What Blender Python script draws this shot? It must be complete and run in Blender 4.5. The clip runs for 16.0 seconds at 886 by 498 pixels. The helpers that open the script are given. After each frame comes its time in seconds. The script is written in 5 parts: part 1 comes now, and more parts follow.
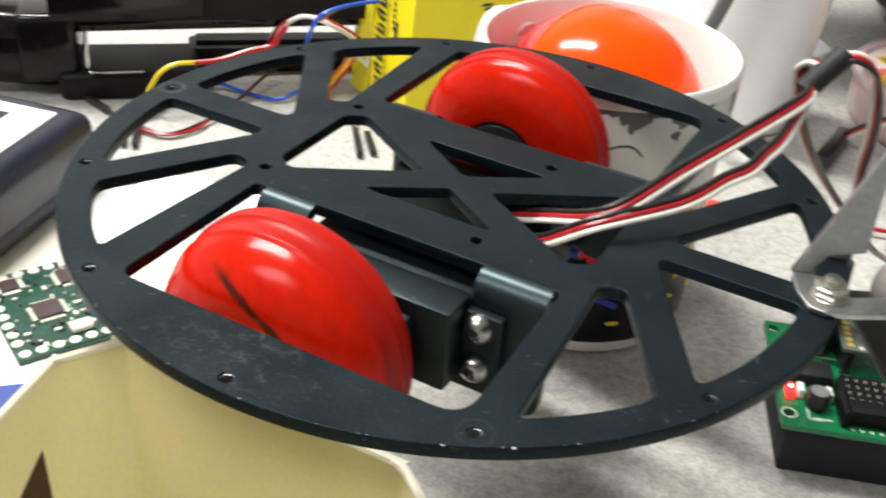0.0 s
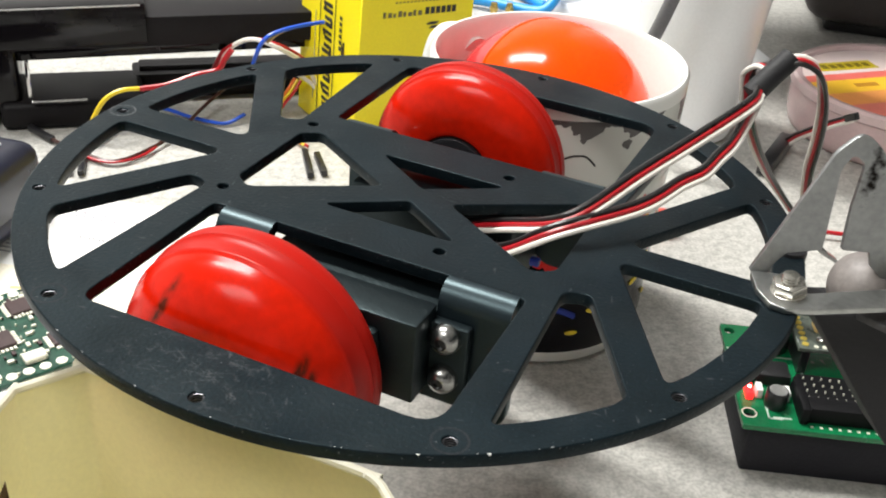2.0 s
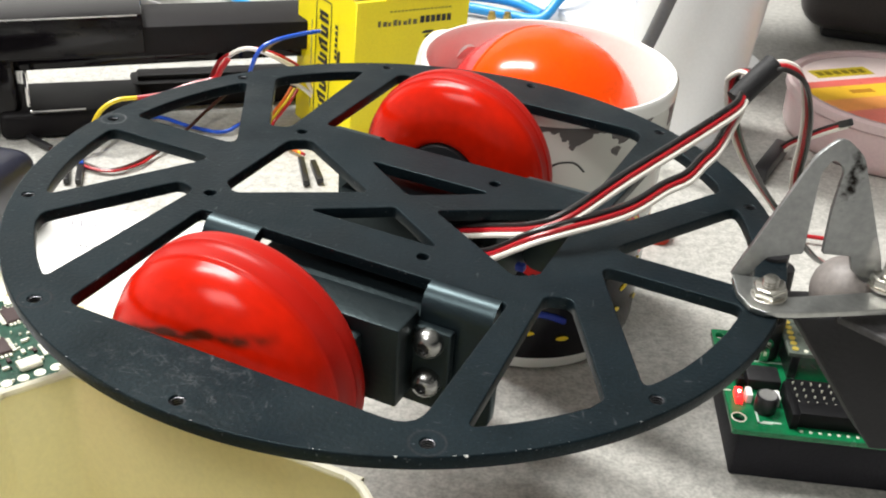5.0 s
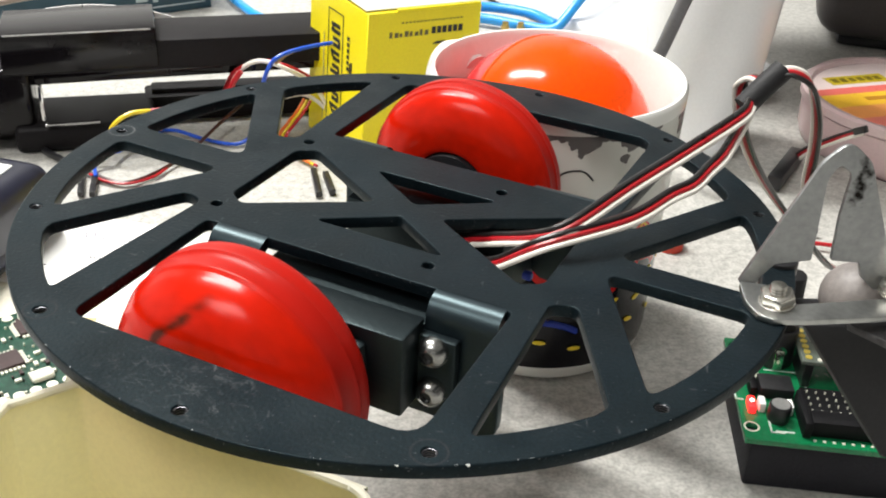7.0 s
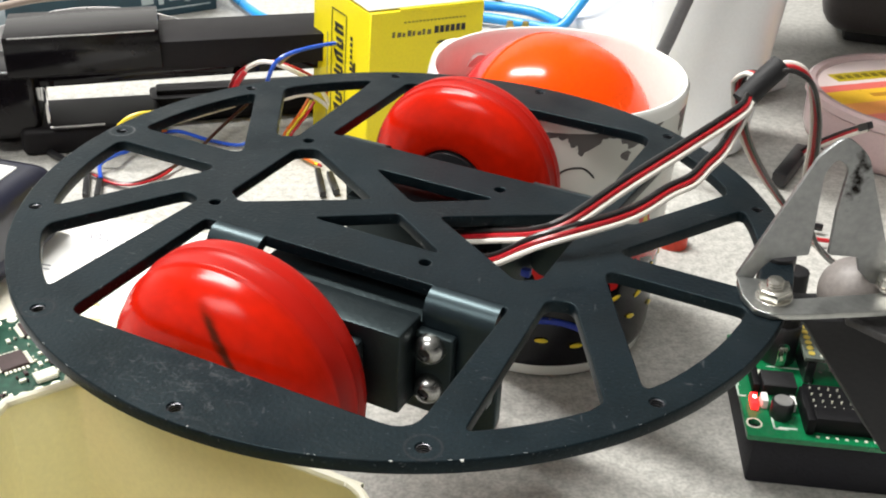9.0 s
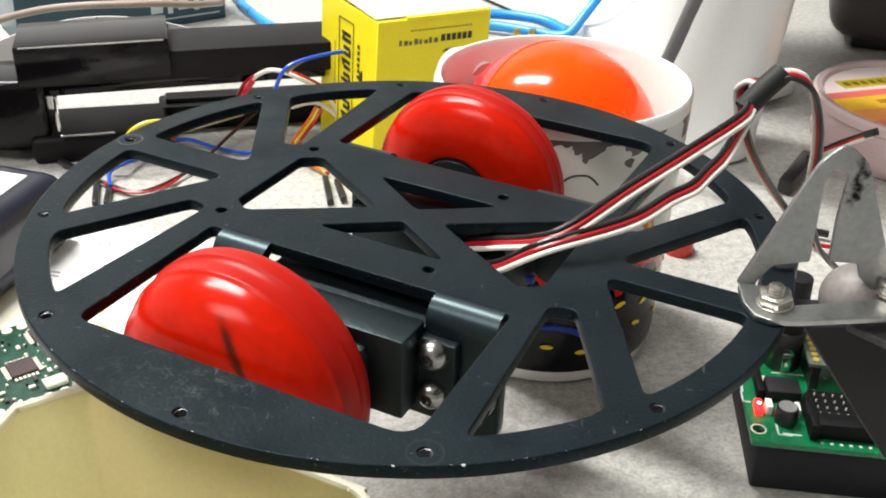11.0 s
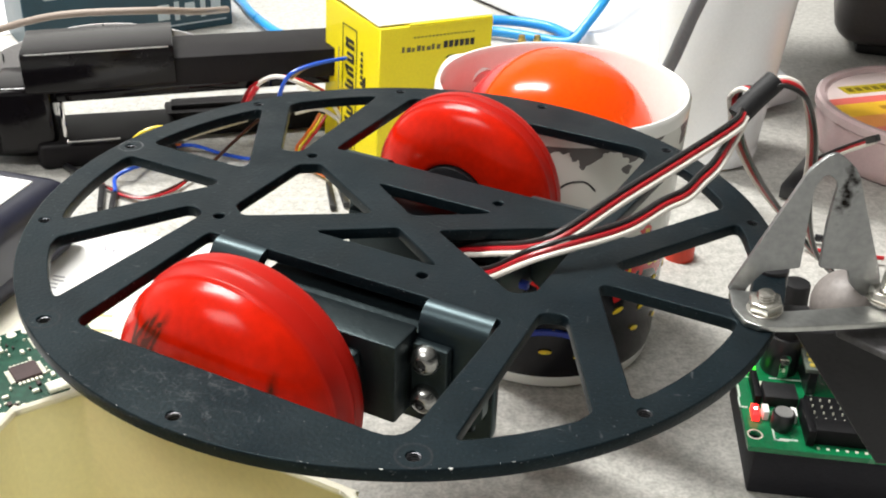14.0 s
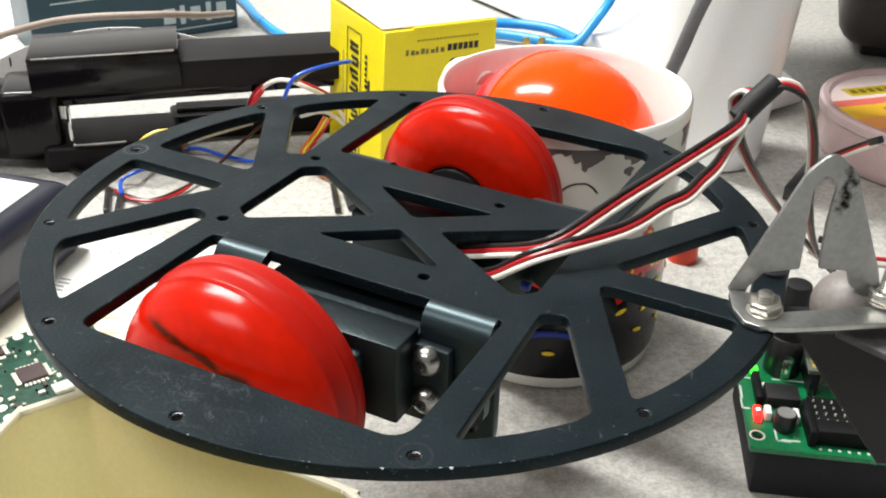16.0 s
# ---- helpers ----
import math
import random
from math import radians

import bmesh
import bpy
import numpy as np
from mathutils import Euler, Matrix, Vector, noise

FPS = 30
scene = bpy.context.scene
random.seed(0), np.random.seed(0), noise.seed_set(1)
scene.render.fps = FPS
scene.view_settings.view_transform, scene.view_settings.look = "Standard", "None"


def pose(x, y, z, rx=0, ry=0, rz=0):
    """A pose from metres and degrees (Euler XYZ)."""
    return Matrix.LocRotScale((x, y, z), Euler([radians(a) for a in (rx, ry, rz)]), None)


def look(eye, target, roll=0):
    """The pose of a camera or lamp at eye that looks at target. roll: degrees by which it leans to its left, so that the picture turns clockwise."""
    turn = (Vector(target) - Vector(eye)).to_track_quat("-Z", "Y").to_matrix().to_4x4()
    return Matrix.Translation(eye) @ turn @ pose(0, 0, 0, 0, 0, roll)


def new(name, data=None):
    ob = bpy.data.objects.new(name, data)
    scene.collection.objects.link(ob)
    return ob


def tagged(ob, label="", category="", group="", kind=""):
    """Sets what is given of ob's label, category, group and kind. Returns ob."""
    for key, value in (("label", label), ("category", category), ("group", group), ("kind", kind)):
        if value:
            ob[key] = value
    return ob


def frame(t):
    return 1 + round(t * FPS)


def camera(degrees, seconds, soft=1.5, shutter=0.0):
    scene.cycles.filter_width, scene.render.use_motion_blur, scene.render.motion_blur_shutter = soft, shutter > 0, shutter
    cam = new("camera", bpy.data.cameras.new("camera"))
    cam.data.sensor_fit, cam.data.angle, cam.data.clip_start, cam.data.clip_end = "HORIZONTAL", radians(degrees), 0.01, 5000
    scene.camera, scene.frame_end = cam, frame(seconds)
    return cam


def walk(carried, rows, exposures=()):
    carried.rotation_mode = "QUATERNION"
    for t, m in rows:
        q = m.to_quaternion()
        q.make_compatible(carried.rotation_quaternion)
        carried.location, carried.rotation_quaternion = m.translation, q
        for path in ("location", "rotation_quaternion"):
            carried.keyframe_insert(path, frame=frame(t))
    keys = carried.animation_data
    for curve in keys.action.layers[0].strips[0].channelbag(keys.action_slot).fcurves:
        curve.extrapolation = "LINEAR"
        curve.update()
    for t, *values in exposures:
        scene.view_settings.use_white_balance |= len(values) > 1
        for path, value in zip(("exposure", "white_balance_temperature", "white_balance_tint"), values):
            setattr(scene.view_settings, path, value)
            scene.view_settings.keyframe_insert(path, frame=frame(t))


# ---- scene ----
cam = camera(45.08, 16.0, soft=2.0, shutter=0.5)

PATH = [
    (0, (-0.01661, -0.20182, 0.20421), (0.00195, 0.05012, 0.04240), 5.22),
    (0.1, (-0.01790, -0.20125, 0.20348), (-0.00270, 0.05078, 0.04250), 5.24),
    (0.2, (-0.01925, -0.20068, 0.20274), (-0.00340, 0.05144, 0.04225), 5.26),
    (0.3, (-0.02055, -0.20011, 0.20201), (0.00260, 0.05211, 0.04215), 5.29),
    (0.4, (-0.02185, -0.19955, 0.20127), (0.00530, 0.05277, 0.04205), 5.31),
    (0.5, (-0.02314, -0.19898, 0.20054), (0.01057, 0.05343, 0.04194), 5.33),
    (1, (-0.02192, -0.20066, 0.20104), (0.01275, 0.05199, 0.04304), 5.24),
    (1.5, (-0.02106, -0.20103, 0.20141), (0.01437, 0.05250, 0.04498), 5.24),
    (2, (-0.01991, -0.20297, 0.20230), (0.01358, 0.05146, 0.04692), 4.80),
    (2.5, (-0.01888, -0.20386, 0.20309), (0.01417, 0.05117, 0.04859), 4.68),
    (3, (-0.01788, -0.20347, 0.20216), (0.01537, 0.05128, 0.04726), 4.61),
    (3.5, (-0.01521, -0.20388, 0.20239), (0.01612, 0.05114, 0.04754), 4.06),
    (4, (-0.01609, -0.20418, 0.20241), (0.01433, 0.05144, 0.04836), 4.10),
    (4.2, (-0.01611, -0.20498, 0.20342), (0.01613, 0.04992, 0.04854), 4.32),
    (6.3, (-0.01294, -0.20554, 0.20180), (0.01442, 0.05264, 0.05149), 3.88),
    (6.5, (-0.01260, -0.20558, 0.20217), (0.01412, 0.05203, 0.05076), 3.55),
    (7, (-0.01241, -0.20546, 0.20234), (0.01346, 0.05257, 0.05151), 3.36),
    (7.5, (-0.01200, -0.20586, 0.20207), (0.01258, 0.05241, 0.05143), 3.17),
    (8, (-0.01114, -0.20603, 0.20192), (0.01263, 0.05241, 0.05143), 2.88),
    (8.5, (-0.01000, -0.20647, 0.20216), (0.01293, 0.05208, 0.05174), 2.67),
    (9, (-0.00960, -0.20629, 0.20180), (0.01317, 0.05214, 0.05114), 2.66),
    (9.2, (-0.00980, -0.20610, 0.20229), (0.01359, 0.05264, 0.05226), 2.72),
    (11.3, (-0.00801, -0.20825, 0.20328), (0.01173, 0.05150, 0.05449), 2.24),
    (11.5, (-0.00783, -0.20794, 0.20408), (0.01252, 0.05198, 0.05566), 2.34),
    (12, (-0.00940, -0.20776, 0.20361), (0.00988, 0.05260, 0.05584), 2.25),
    (12.5, (-0.00785, -0.20848, 0.20385), (0.01103, 0.05196, 0.05616), 2.22),
    (13, (-0.00758, -0.20956, 0.20386), (0.01083, 0.05102, 0.05635), 2.23),
    (13.5, (-0.00697, -0.20970, 0.20398), (0.01167, 0.05059, 0.05599), 2.31),
    (14, (-0.00500, -0.21022, 0.20446), (0.01189, 0.05015, 0.05639), 2.00),
    (14.5, (-0.00524, -0.21104, 0.20458), (0.00996, 0.04926, 0.05622), 1.77),
    (15, (-0.00516, -0.21113, 0.20491), (0.01059, 0.04946, 0.05711), 1.88),
    (15.5, (-0.00487, -0.21221, 0.20587), (0.01017, 0.04921, 0.05948), 1.78),
    (16, (-0.00405, -0.21175, 0.20506), (0.01096, 0.04908, 0.05761), 1.71),
]
walk(cam, [(t, look(eye, target, roll)) for t, eye, target, roll in PATH])

# ---------- world, light ----------
world = bpy.data.worlds.new("world")
scene.world = world
world.use_nodes = True
world.node_tree.nodes["Background"].inputs[0].default_value = (0.9, 0.95, 1.0, 1)
world.node_tree.nodes["Background"].inputs[1].default_value = 0.05
scene.view_settings.exposure = 0.5


def ceiling_lamp(x, y, z, sx, sy, watts, turn=0):
    data = bpy.data.lights.new("fluorescent_light", "AREA")
    data.shape, data.size, data.size_y, data.energy = "RECTANGLE", sx, sy, watts
    data.color = (1.0, 0.985, 0.95)
    ob = new("fluorescent_light", data)
    ob.matrix_basis = pose(x, y, z, 0, 0, turn)
    return ob


ceiling_lamp(-0.66, 0.70, 1.828, 1.15, 0.22, 57, -35)
ceiling_lamp(-1.05, -0.80, 1.828, 1.15, 0.6, 22)

# ---------- materials ----------
MATS = {}


def mat(name, col, rough=0.5, metal=0.0, var=0.12, scale=60.0, fine=900.0, bump=0.0, coat=0.0, trans=0.0, emit=None, alt=None, sss=0.0, spec=0.5):
    """A surface with broad stains (scale) and fine grain (fine), per metre."""
    if name in MATS:
        return MATS[name]
    m = bpy.data.materials.new(name)
    m.use_nodes = True
    nt = m.node_tree
    b = nt.nodes["Principled BSDF"]
    tc = nt.nodes.new("ShaderNodeTexCoord")
    n1, n2 = nt.nodes.new("ShaderNodeTexNoise"), nt.nodes.new("ShaderNodeTexNoise")
    n1.inputs["Scale"].default_value, n2.inputs["Scale"].default_value = scale, fine
    n1.inputs["Detail"].default_value = 5
    add = nt.nodes.new("ShaderNodeMath")
    nt.links.new(tc.outputs["Object"], n1.inputs["Vector"])
    nt.links.new(tc.outputs["Object"], n2.inputs["Vector"])
    nt.links.new(n1.outputs["Fac"], add.inputs[0])
    nt.links.new(n2.outputs["Fac"], add.inputs[1])
    ramp = nt.nodes.new("ShaderNodeValToRGB")
    ramp.color_ramp.elements[0].position, ramp.color_ramp.elements[1].position = 0.35, 0.65
    half = nt.nodes.new("ShaderNodeMath")
    half.operation = "MULTIPLY"
    half.inputs[1].default_value = 0.5
    nt.links.new(add.outputs[0], half.inputs[0])
    nt.links.new(half.outputs[0], ramp.inputs[0])
    dark = alt or tuple(c * (1 - var) for c in col)
    light = tuple(min(1, c * (1 + var)) for c in col)
    ramp.color_ramp.elements[0].color, ramp.color_ramp.elements[1].color = (*dark, 1), (*light, 1)
    nt.links.new(ramp.outputs[0], b.inputs["Base Color"])
    mr = nt.nodes.new("ShaderNodeMapRange")
    mr.inputs["To Min"].default_value, mr.inputs["To Max"].default_value = max(0.02, rough - 0.08), min(1, rough + 0.08)
    nt.links.new(n1.outputs["Fac"], mr.inputs["Value"])
    nt.links.new(mr.outputs[0], b.inputs["Roughness"])
    b.inputs["Metallic"].default_value = metal
    b.inputs["Coat Weight"].default_value = coat
    b.inputs["Coat Roughness"].default_value = 0.06
    b.inputs["Transmission Weight"].default_value = trans
    b.inputs["Specular IOR Level"].default_value = spec
    if sss:
        b.inputs["Subsurface Weight"].default_value = sss
        b.inputs["Subsurface Radius"].default_value = (0.004, 0.001, 0.0005)
        b.inputs["Subsurface Scale"].default_value = 1.0
    if bump:
        bp = nt.nodes.new("ShaderNodeBump")
        bp.inputs["Strength"].default_value, bp.inputs["Distance"].default_value = bump, 0.0004
        nt.links.new(n2.outputs["Fac"], bp.inputs["Height"])
        nt.links.new(bp.outputs[0], b.inputs["Normal"])
    if emit:
        b.inputs["Emission Color"].default_value = (*emit[:3], 1)
        b.inputs["Emission Strength"].default_value = emit[3]
    MATS[name] = m
    return m


BLACK = mat("black_plastic", (0.012, 0.012, 0.014), 0.32, bump=0.15)
BLACK_MATT = mat("black_matt", (0.011, 0.011, 0.0125), 0.6, bump=0.3, spec=0.35)
GLOSS_BLACK = mat("stapler_black", (0.006, 0.005, 0.006), 0.13, fine=300, spec=0.22)
FOAM = mat("black_foam", (0.011, 0.011, 0.016), 0.7, bump=0.5, spec=0.35)
STEEL = mat("galvanised_steel", (0.42, 0.43, 0.42), 0.36, metal=1.0, var=0.14, scale=120, fine=700, bump=0.1)
ZINC = mat("bright_zinc", (0.62, 0.60, 0.55), 0.22, metal=1.0, var=0.15)
CHROME = mat("polished_steel", (0.62, 0.61, 0.6), 0.14, metal=1.0, var=0.08)
WHITE = mat("white_ceramic", (0.80, 0.80, 0.77), 0.12, var=0.03, coat=0.3)
WHITE_PLASTIC = mat("white_plastic", (0.88, 0.89, 0.91), 0.25, var=0.03, scale=20)
PAPER = mat("white_paper", (0.88, 0.88, 0.86), 0.7, var=0.03, scale=40)
CREAM = mat("cream_paper", (0.90, 0.86, 0.72), 0.7, var=0.08, scale=30)
CARTON = mat("cream_carton", (0.85, 0.78, 0.46), 0.5, var=0.08, scale=25, sss=0.0)
CARTON_EDGE = mat("white_carton", (0.80, 0.78, 0.68), 0.45, var=0.05, scale=30)


def see_light(m, colour, share):
    """Thin waxed paper: part of the light comes through it."""
    nt = m.node_tree
    b = nt.nodes["Principled BSDF"]
    out = b.outputs[0].links[0].to_socket
    tr = nt.nodes.new("ShaderNodeBsdfTranslucent")
    tr.inputs["Color"].default_value = (*colour, 1)
    mix = nt.nodes.new("ShaderNodeMixShader")
    mix.inputs[0].default_value = share
    nt.links.new(b.outputs[0], mix.inputs[1])
    nt.links.new(tr.outputs[0], mix.inputs[2])
    nt.links.new(mix.outputs[0], out)


see_light(CARTON, (0.92, 0.88, 0.58), 0.45)
see_light(CARTON_EDGE, (0.92, 0.90, 0.76), 0.45)
YELLOW = mat("yellow_card", (0.92, 0.77, 0.010), 0.35, var=0.05, scale=40)
CARD_INSIDE = mat("white_card", (0.78, 0.74, 0.60), 0.6, var=0.04)
INK = mat("black_ink", (0.02, 0.02, 0.02), 0.5, var=0.1)
GREY_INK = mat("grey_ink", (0.25, 0.25, 0.25), 0.6, var=0.1)
PALE_INK = mat("pale_ink", (0.34, 0.34, 0.36), 0.6, var=0.1)
TAN_INK = mat("tan_ink", (0.70, 0.55, 0.25), 0.6, var=0.15)
BROWN_INK = mat("brown_ink", (0.06, 0.02, 0.015), 0.5, var=0.2)
RED_INK = mat("red_ink", (0.65, 0.04, 0.02), 0.4, var=0.1)
BLUE_INK = mat("blue_ink", (0.02, 0.05, 0.25), 0.4, var=0.15)
YELLOW_INK = mat("yellow_ink", (0.8, 0.6, 0.02), 0.35, var=0.1)
W_BLACK = mat("wire_black", (0.014, 0.012, 0.012), 0.3)
W_RED = mat("wire_red", (0.38, 0.008, 0.014), 0.3, var=0.1)
W_WHITE = mat("wire_white", (0.74, 0.70, 0.64), 0.35, var=0.05)
W_BLUE = mat("wire_blue", (0.012, 0.08, 0.55), 0.3, var=0.1)
W_BROWN = mat("wire_brown", (0.05, 0.015, 0.012), 0.35)
W_ORANGE = mat("wire_orange", (0.75, 0.16, 0.02), 0.35, var=0.1)
W_YELLOW = mat("wire_yellow", (0.80, 0.60, 0.03), 0.35, var=0.1)
W_CYAN = mat("cable_light_blue", (0.03, 0.30, 0.72), 0.3, var=0.1)
GREEN = mat("solder_mask", (0.006, 0.17, 0.06), 0.25, var=0.15, scale=150, coat=0.2)
DARK_GREEN = mat("dark_solder_mask", (0.012, 0.055, 0.035), 0.3, var=0.4, scale=180)
BROWN_CHIP = mat("brown_chip", (0.045, 0.025, 0.025), 0.4, var=0.2)
PAD = mat("tinned_pad", (0.75, 0.74, 0.62), 0.3, var=0.1)
GOLD = mat("gold_pad", (0.8, 0.62, 0.12), 0.3, metal=0.6, var=0.1)
NAVY = mat("navy_case", (0.008, 0.009, 0.022), 0.3, var=0.2)
LCD = mat("display_glass", (0.30, 0.36, 0.33), 0.15, var=0.05)
PINK_CLEAR = mat("pinkish_clear_plastic", (0.86, 0.66, 0.66), 0.12, trans=0.3, var=0.05)
GREY_CASE = mat("grey_case", (0.055, 0.047, 0.046), 0.45, var=0.15)
GREY_BALL = mat("grey_nylon", (0.19, 0.17, 0.16), 0.5, var=0.15, scale=150, bump=0.2)
ORANGE = mat("orange_plastic", (0.84, 0.066, 0.0003), 0.16, var=0.12, scale=40, coat=0.04, sss=0.0, spec=0.2)
RED_PLASTIC = mat("red_plastic", (0.62, 0.02, 0.02), 0.16, var=0.06, coat=0.3)
LED_RED = mat("red_led", (0.8, 0.02, 0.02), 0.2, emit=(1.0, 0.02, 0.02, 1.6))
LED_CORE = mat("led_glow", (1, 0.8, 0.8), 0.2, emit=(1.0, 0.75, 0.7, 6))
LED_GREEN = mat("green_led", (0.05, 0.8, 0.05), 0.2, emit=(0.06, 1.0, 0.04, 1.4))
ROOM_WHITE = mat("painted_wall", (0.66, 0.66, 0.65), 0.8, var=0.04, scale=3, fine=200)
CARPET = mat("carpet", (0.30, 0.29, 0.28), 0.9, var=0.2, scale=30, fine=400)


def laminate():
    """Pale grey laminate with soft mottling a few millimetres across."""
    m = mat("speckled_laminate", (0.56, 0.545, 0.515), 0.42, var=0.0)
    nt = m.node_tree
    b = nt.nodes["Principled BSDF"]
    tc = nt.nodes.new("ShaderNodeTexCoord")
    mix = None
    for scale, lo, hi, dark in ((300, 0.36, 0.64, 0.76), (900, 0.38, 0.62, 0.78), (14, 0.3, 0.7, 0.92)):
        n = nt.nodes.new("ShaderNodeTexNoise")
        n.inputs["Scale"].default_value, n.inputs["Detail"].default_value = scale, 4
        nt.links.new(tc.outputs["Object"], n.inputs["Vector"])
        r = nt.nodes.new("ShaderNodeMapRange")
        r.inputs["From Min"].default_value, r.inputs["From Max"].default_value = lo, hi
        r.inputs["To Min"].default_value, r.inputs["To Max"].default_value = dark, 1.05
        nt.links.new(n.outputs["Fac"], r.inputs["Value"])
        if mix is None:
            mix = r.outputs[0]
        else:
            mu = nt.nodes.new("ShaderNodeMath")
            mu.operation = "MULTIPLY"
            nt.links.new(mix, mu.inputs[0])
            nt.links.new(r.outputs[0], mu.inputs[1])
            mix = mu.outputs[0]
    col = nt.nodes.new("ShaderNodeMix")
    col.data_type = "RGBA"
    col.inputs["A"].default_value, col.inputs["B"].default_value = (0.02, 0.018, 0.016, 1), (0.53, 0.52, 0.485, 1)
    nt.links.new(mix, col.inputs["Factor"])
    nt.links.new(col.outputs["Result"], b.inputs["Base Color"])
    return m


TABLE = laminate()


def plate_finish():
    """Black-oxide steel, scuffed in patches, bare at nicks of its edge."""
    m = mat("black_oxide_plate", (0.0032, 0.0064, 0.0090), 0.43, var=0.45, scale=60, fine=1300, bump=0.2, spec=0.15)
    nt = m.node_tree
    b = nt.nodes["Principled BSDF"]
    old = b.inputs["Base Color"].links[0].from_socket
    tc = nt.nodes.new("ShaderNodeTexCoord")
    sep = nt.nodes.new("ShaderNodeSeparateXYZ")
    nt.links.new(tc.outputs["Object"], sep.inputs[0])
    fac = None

    def chain(op, a, c):
        n = nt.nodes.new("ShaderNodeMath")
        n.operation = op
        for i, v in enumerate((a, c)):
            if isinstance(v, (int, float)):
                n.inputs[i].default_value = v
            else:
                nt.links.new(v, n.inputs[i])
        return n.outputs[0]

    def nz(scale, lo, hi, detail=6, turn=None):
        n = nt.nodes.new("ShaderNodeTexNoise")
        n.inputs["Scale"].default_value, n.inputs["Detail"].default_value = scale, detail
        vec = tc.outputs["Object"]
        if turn is not None:
            mp = nt.nodes.new("ShaderNodeMapping")
            mp.inputs["Rotation"].default_value = (0, 0, math.radians(turn))
            mp.vector_type = "TEXTURE"
            mp.inputs["Scale"].default_value = (4.0, 1.0, 1.0)
            nt.links.new(vec, mp.inputs["Vector"])
            vec = mp.outputs[0]
        nt.links.new(vec, n.inputs["Vector"])
        r = nt.nodes.new("ShaderNodeMapRange")
        r.inputs["From Min"].default_value, r.inputs["From Max"].default_value = lo, hi
        nt.links.new(n.outputs["Fac"], r.inputs["Value"])
        return r.outputs[0]

    # oily and dry areas
    sheen = nt.nodes.new("ShaderNodeMapRange")
    sheen.inputs["To Min"].default_value, sheen.inputs["To Max"].default_value = 0.30, 0.56
    nt.links.new(nz(38, 0.36, 0.64), sheen.inputs["Value"])
    nt.links.new(sheen.outputs[0], b.inputs["Roughness"])
    # a scuffed patch on the rim, and fine flecks all over
    dx = chain("SUBTRACT", sep.outputs[0], -0.003)
    dy = chain("SUBTRACT", sep.outputs[1], -0.073)
    d2 = chain("ADD", chain("MULTIPLY", chain("MULTIPLY", dx, dx), 0.25), chain("MULTIPLY", dy, dy))
    patch = chain("MAXIMUM", chain("SUBTRACT", 1.0, chain("DIVIDE", d2, 0.00011)), 0.0)
    def wisp(scale, width, turn):
        """Thin curling scratches along the middle value of a noise."""
        return chain("MAXIMUM", chain("SUBTRACT", 1.0, chain("DIVIDE", chain("ABSOLUTE", chain("SUBTRACT", nz(scale, 0.0, 1.0, 2, turn), 0.5), 0.0), width)), 0.0)

    broken = chain("MULTIPLY", nz(330, 0.46, 0.60, 4), nz(1700, 0.36, 0.56, 2))
    wisps = chain("MAXIMUM", wisp(170, 0.020, 20), chain("MAXIMUM", wisp(240, 0.022, -25), wisp(300, 0.020, None)))
    blot = chain("MULTIPLY", nz(420, 0.60, 0.74, 5), nz(1900, 0.40, 0.60, 2))
    scr = chain("MULTIPLY", chain("MULTIPLY", chain("MAXIMUM", chain("MULTIPLY", wisps, broken), blot), patch), 0.14)
    lines = chain("MULTIPLY", chain("MAXIMUM", nz(700, 0.70, 0.76, 2, 15), nz(800, 0.70, 0.76, 2, 110)), 0.10)
    flecks = chain("MAXIMUM", chain("MULTIPLY", nz(1500, 0.67, 0.78), 0.35), chain("MULTIPLY", nz(2300, 0.54, 0.72, 3), 0.012))
    wear = chain("MULTIPLY", nz(70, 0.52, 0.85), 0.014)
    fac = chain("MAXIMUM", chain("MAXIMUM", chain("MAXIMUM", scr, lines), flecks), wear)
    mix = nt.nodes.new("ShaderNodeMix")
    mix.data_type = "RGBA"
    mix.inputs["B"].default_value = (0.35, 0.36, 0.37, 1)
    nt.links.new(fac, mix.inputs["Factor"])
    nt.links.new(old, mix.inputs["A"])
    nt.links.new(mix.outputs["Result"], b.inputs["Base Color"])
    return m


PLATE = plate_finish()
PLATE.node_tree.nodes["Principled BSDF"].inputs["Specular Tint"].default_value = (0.70, 0.95, 1.0, 1)


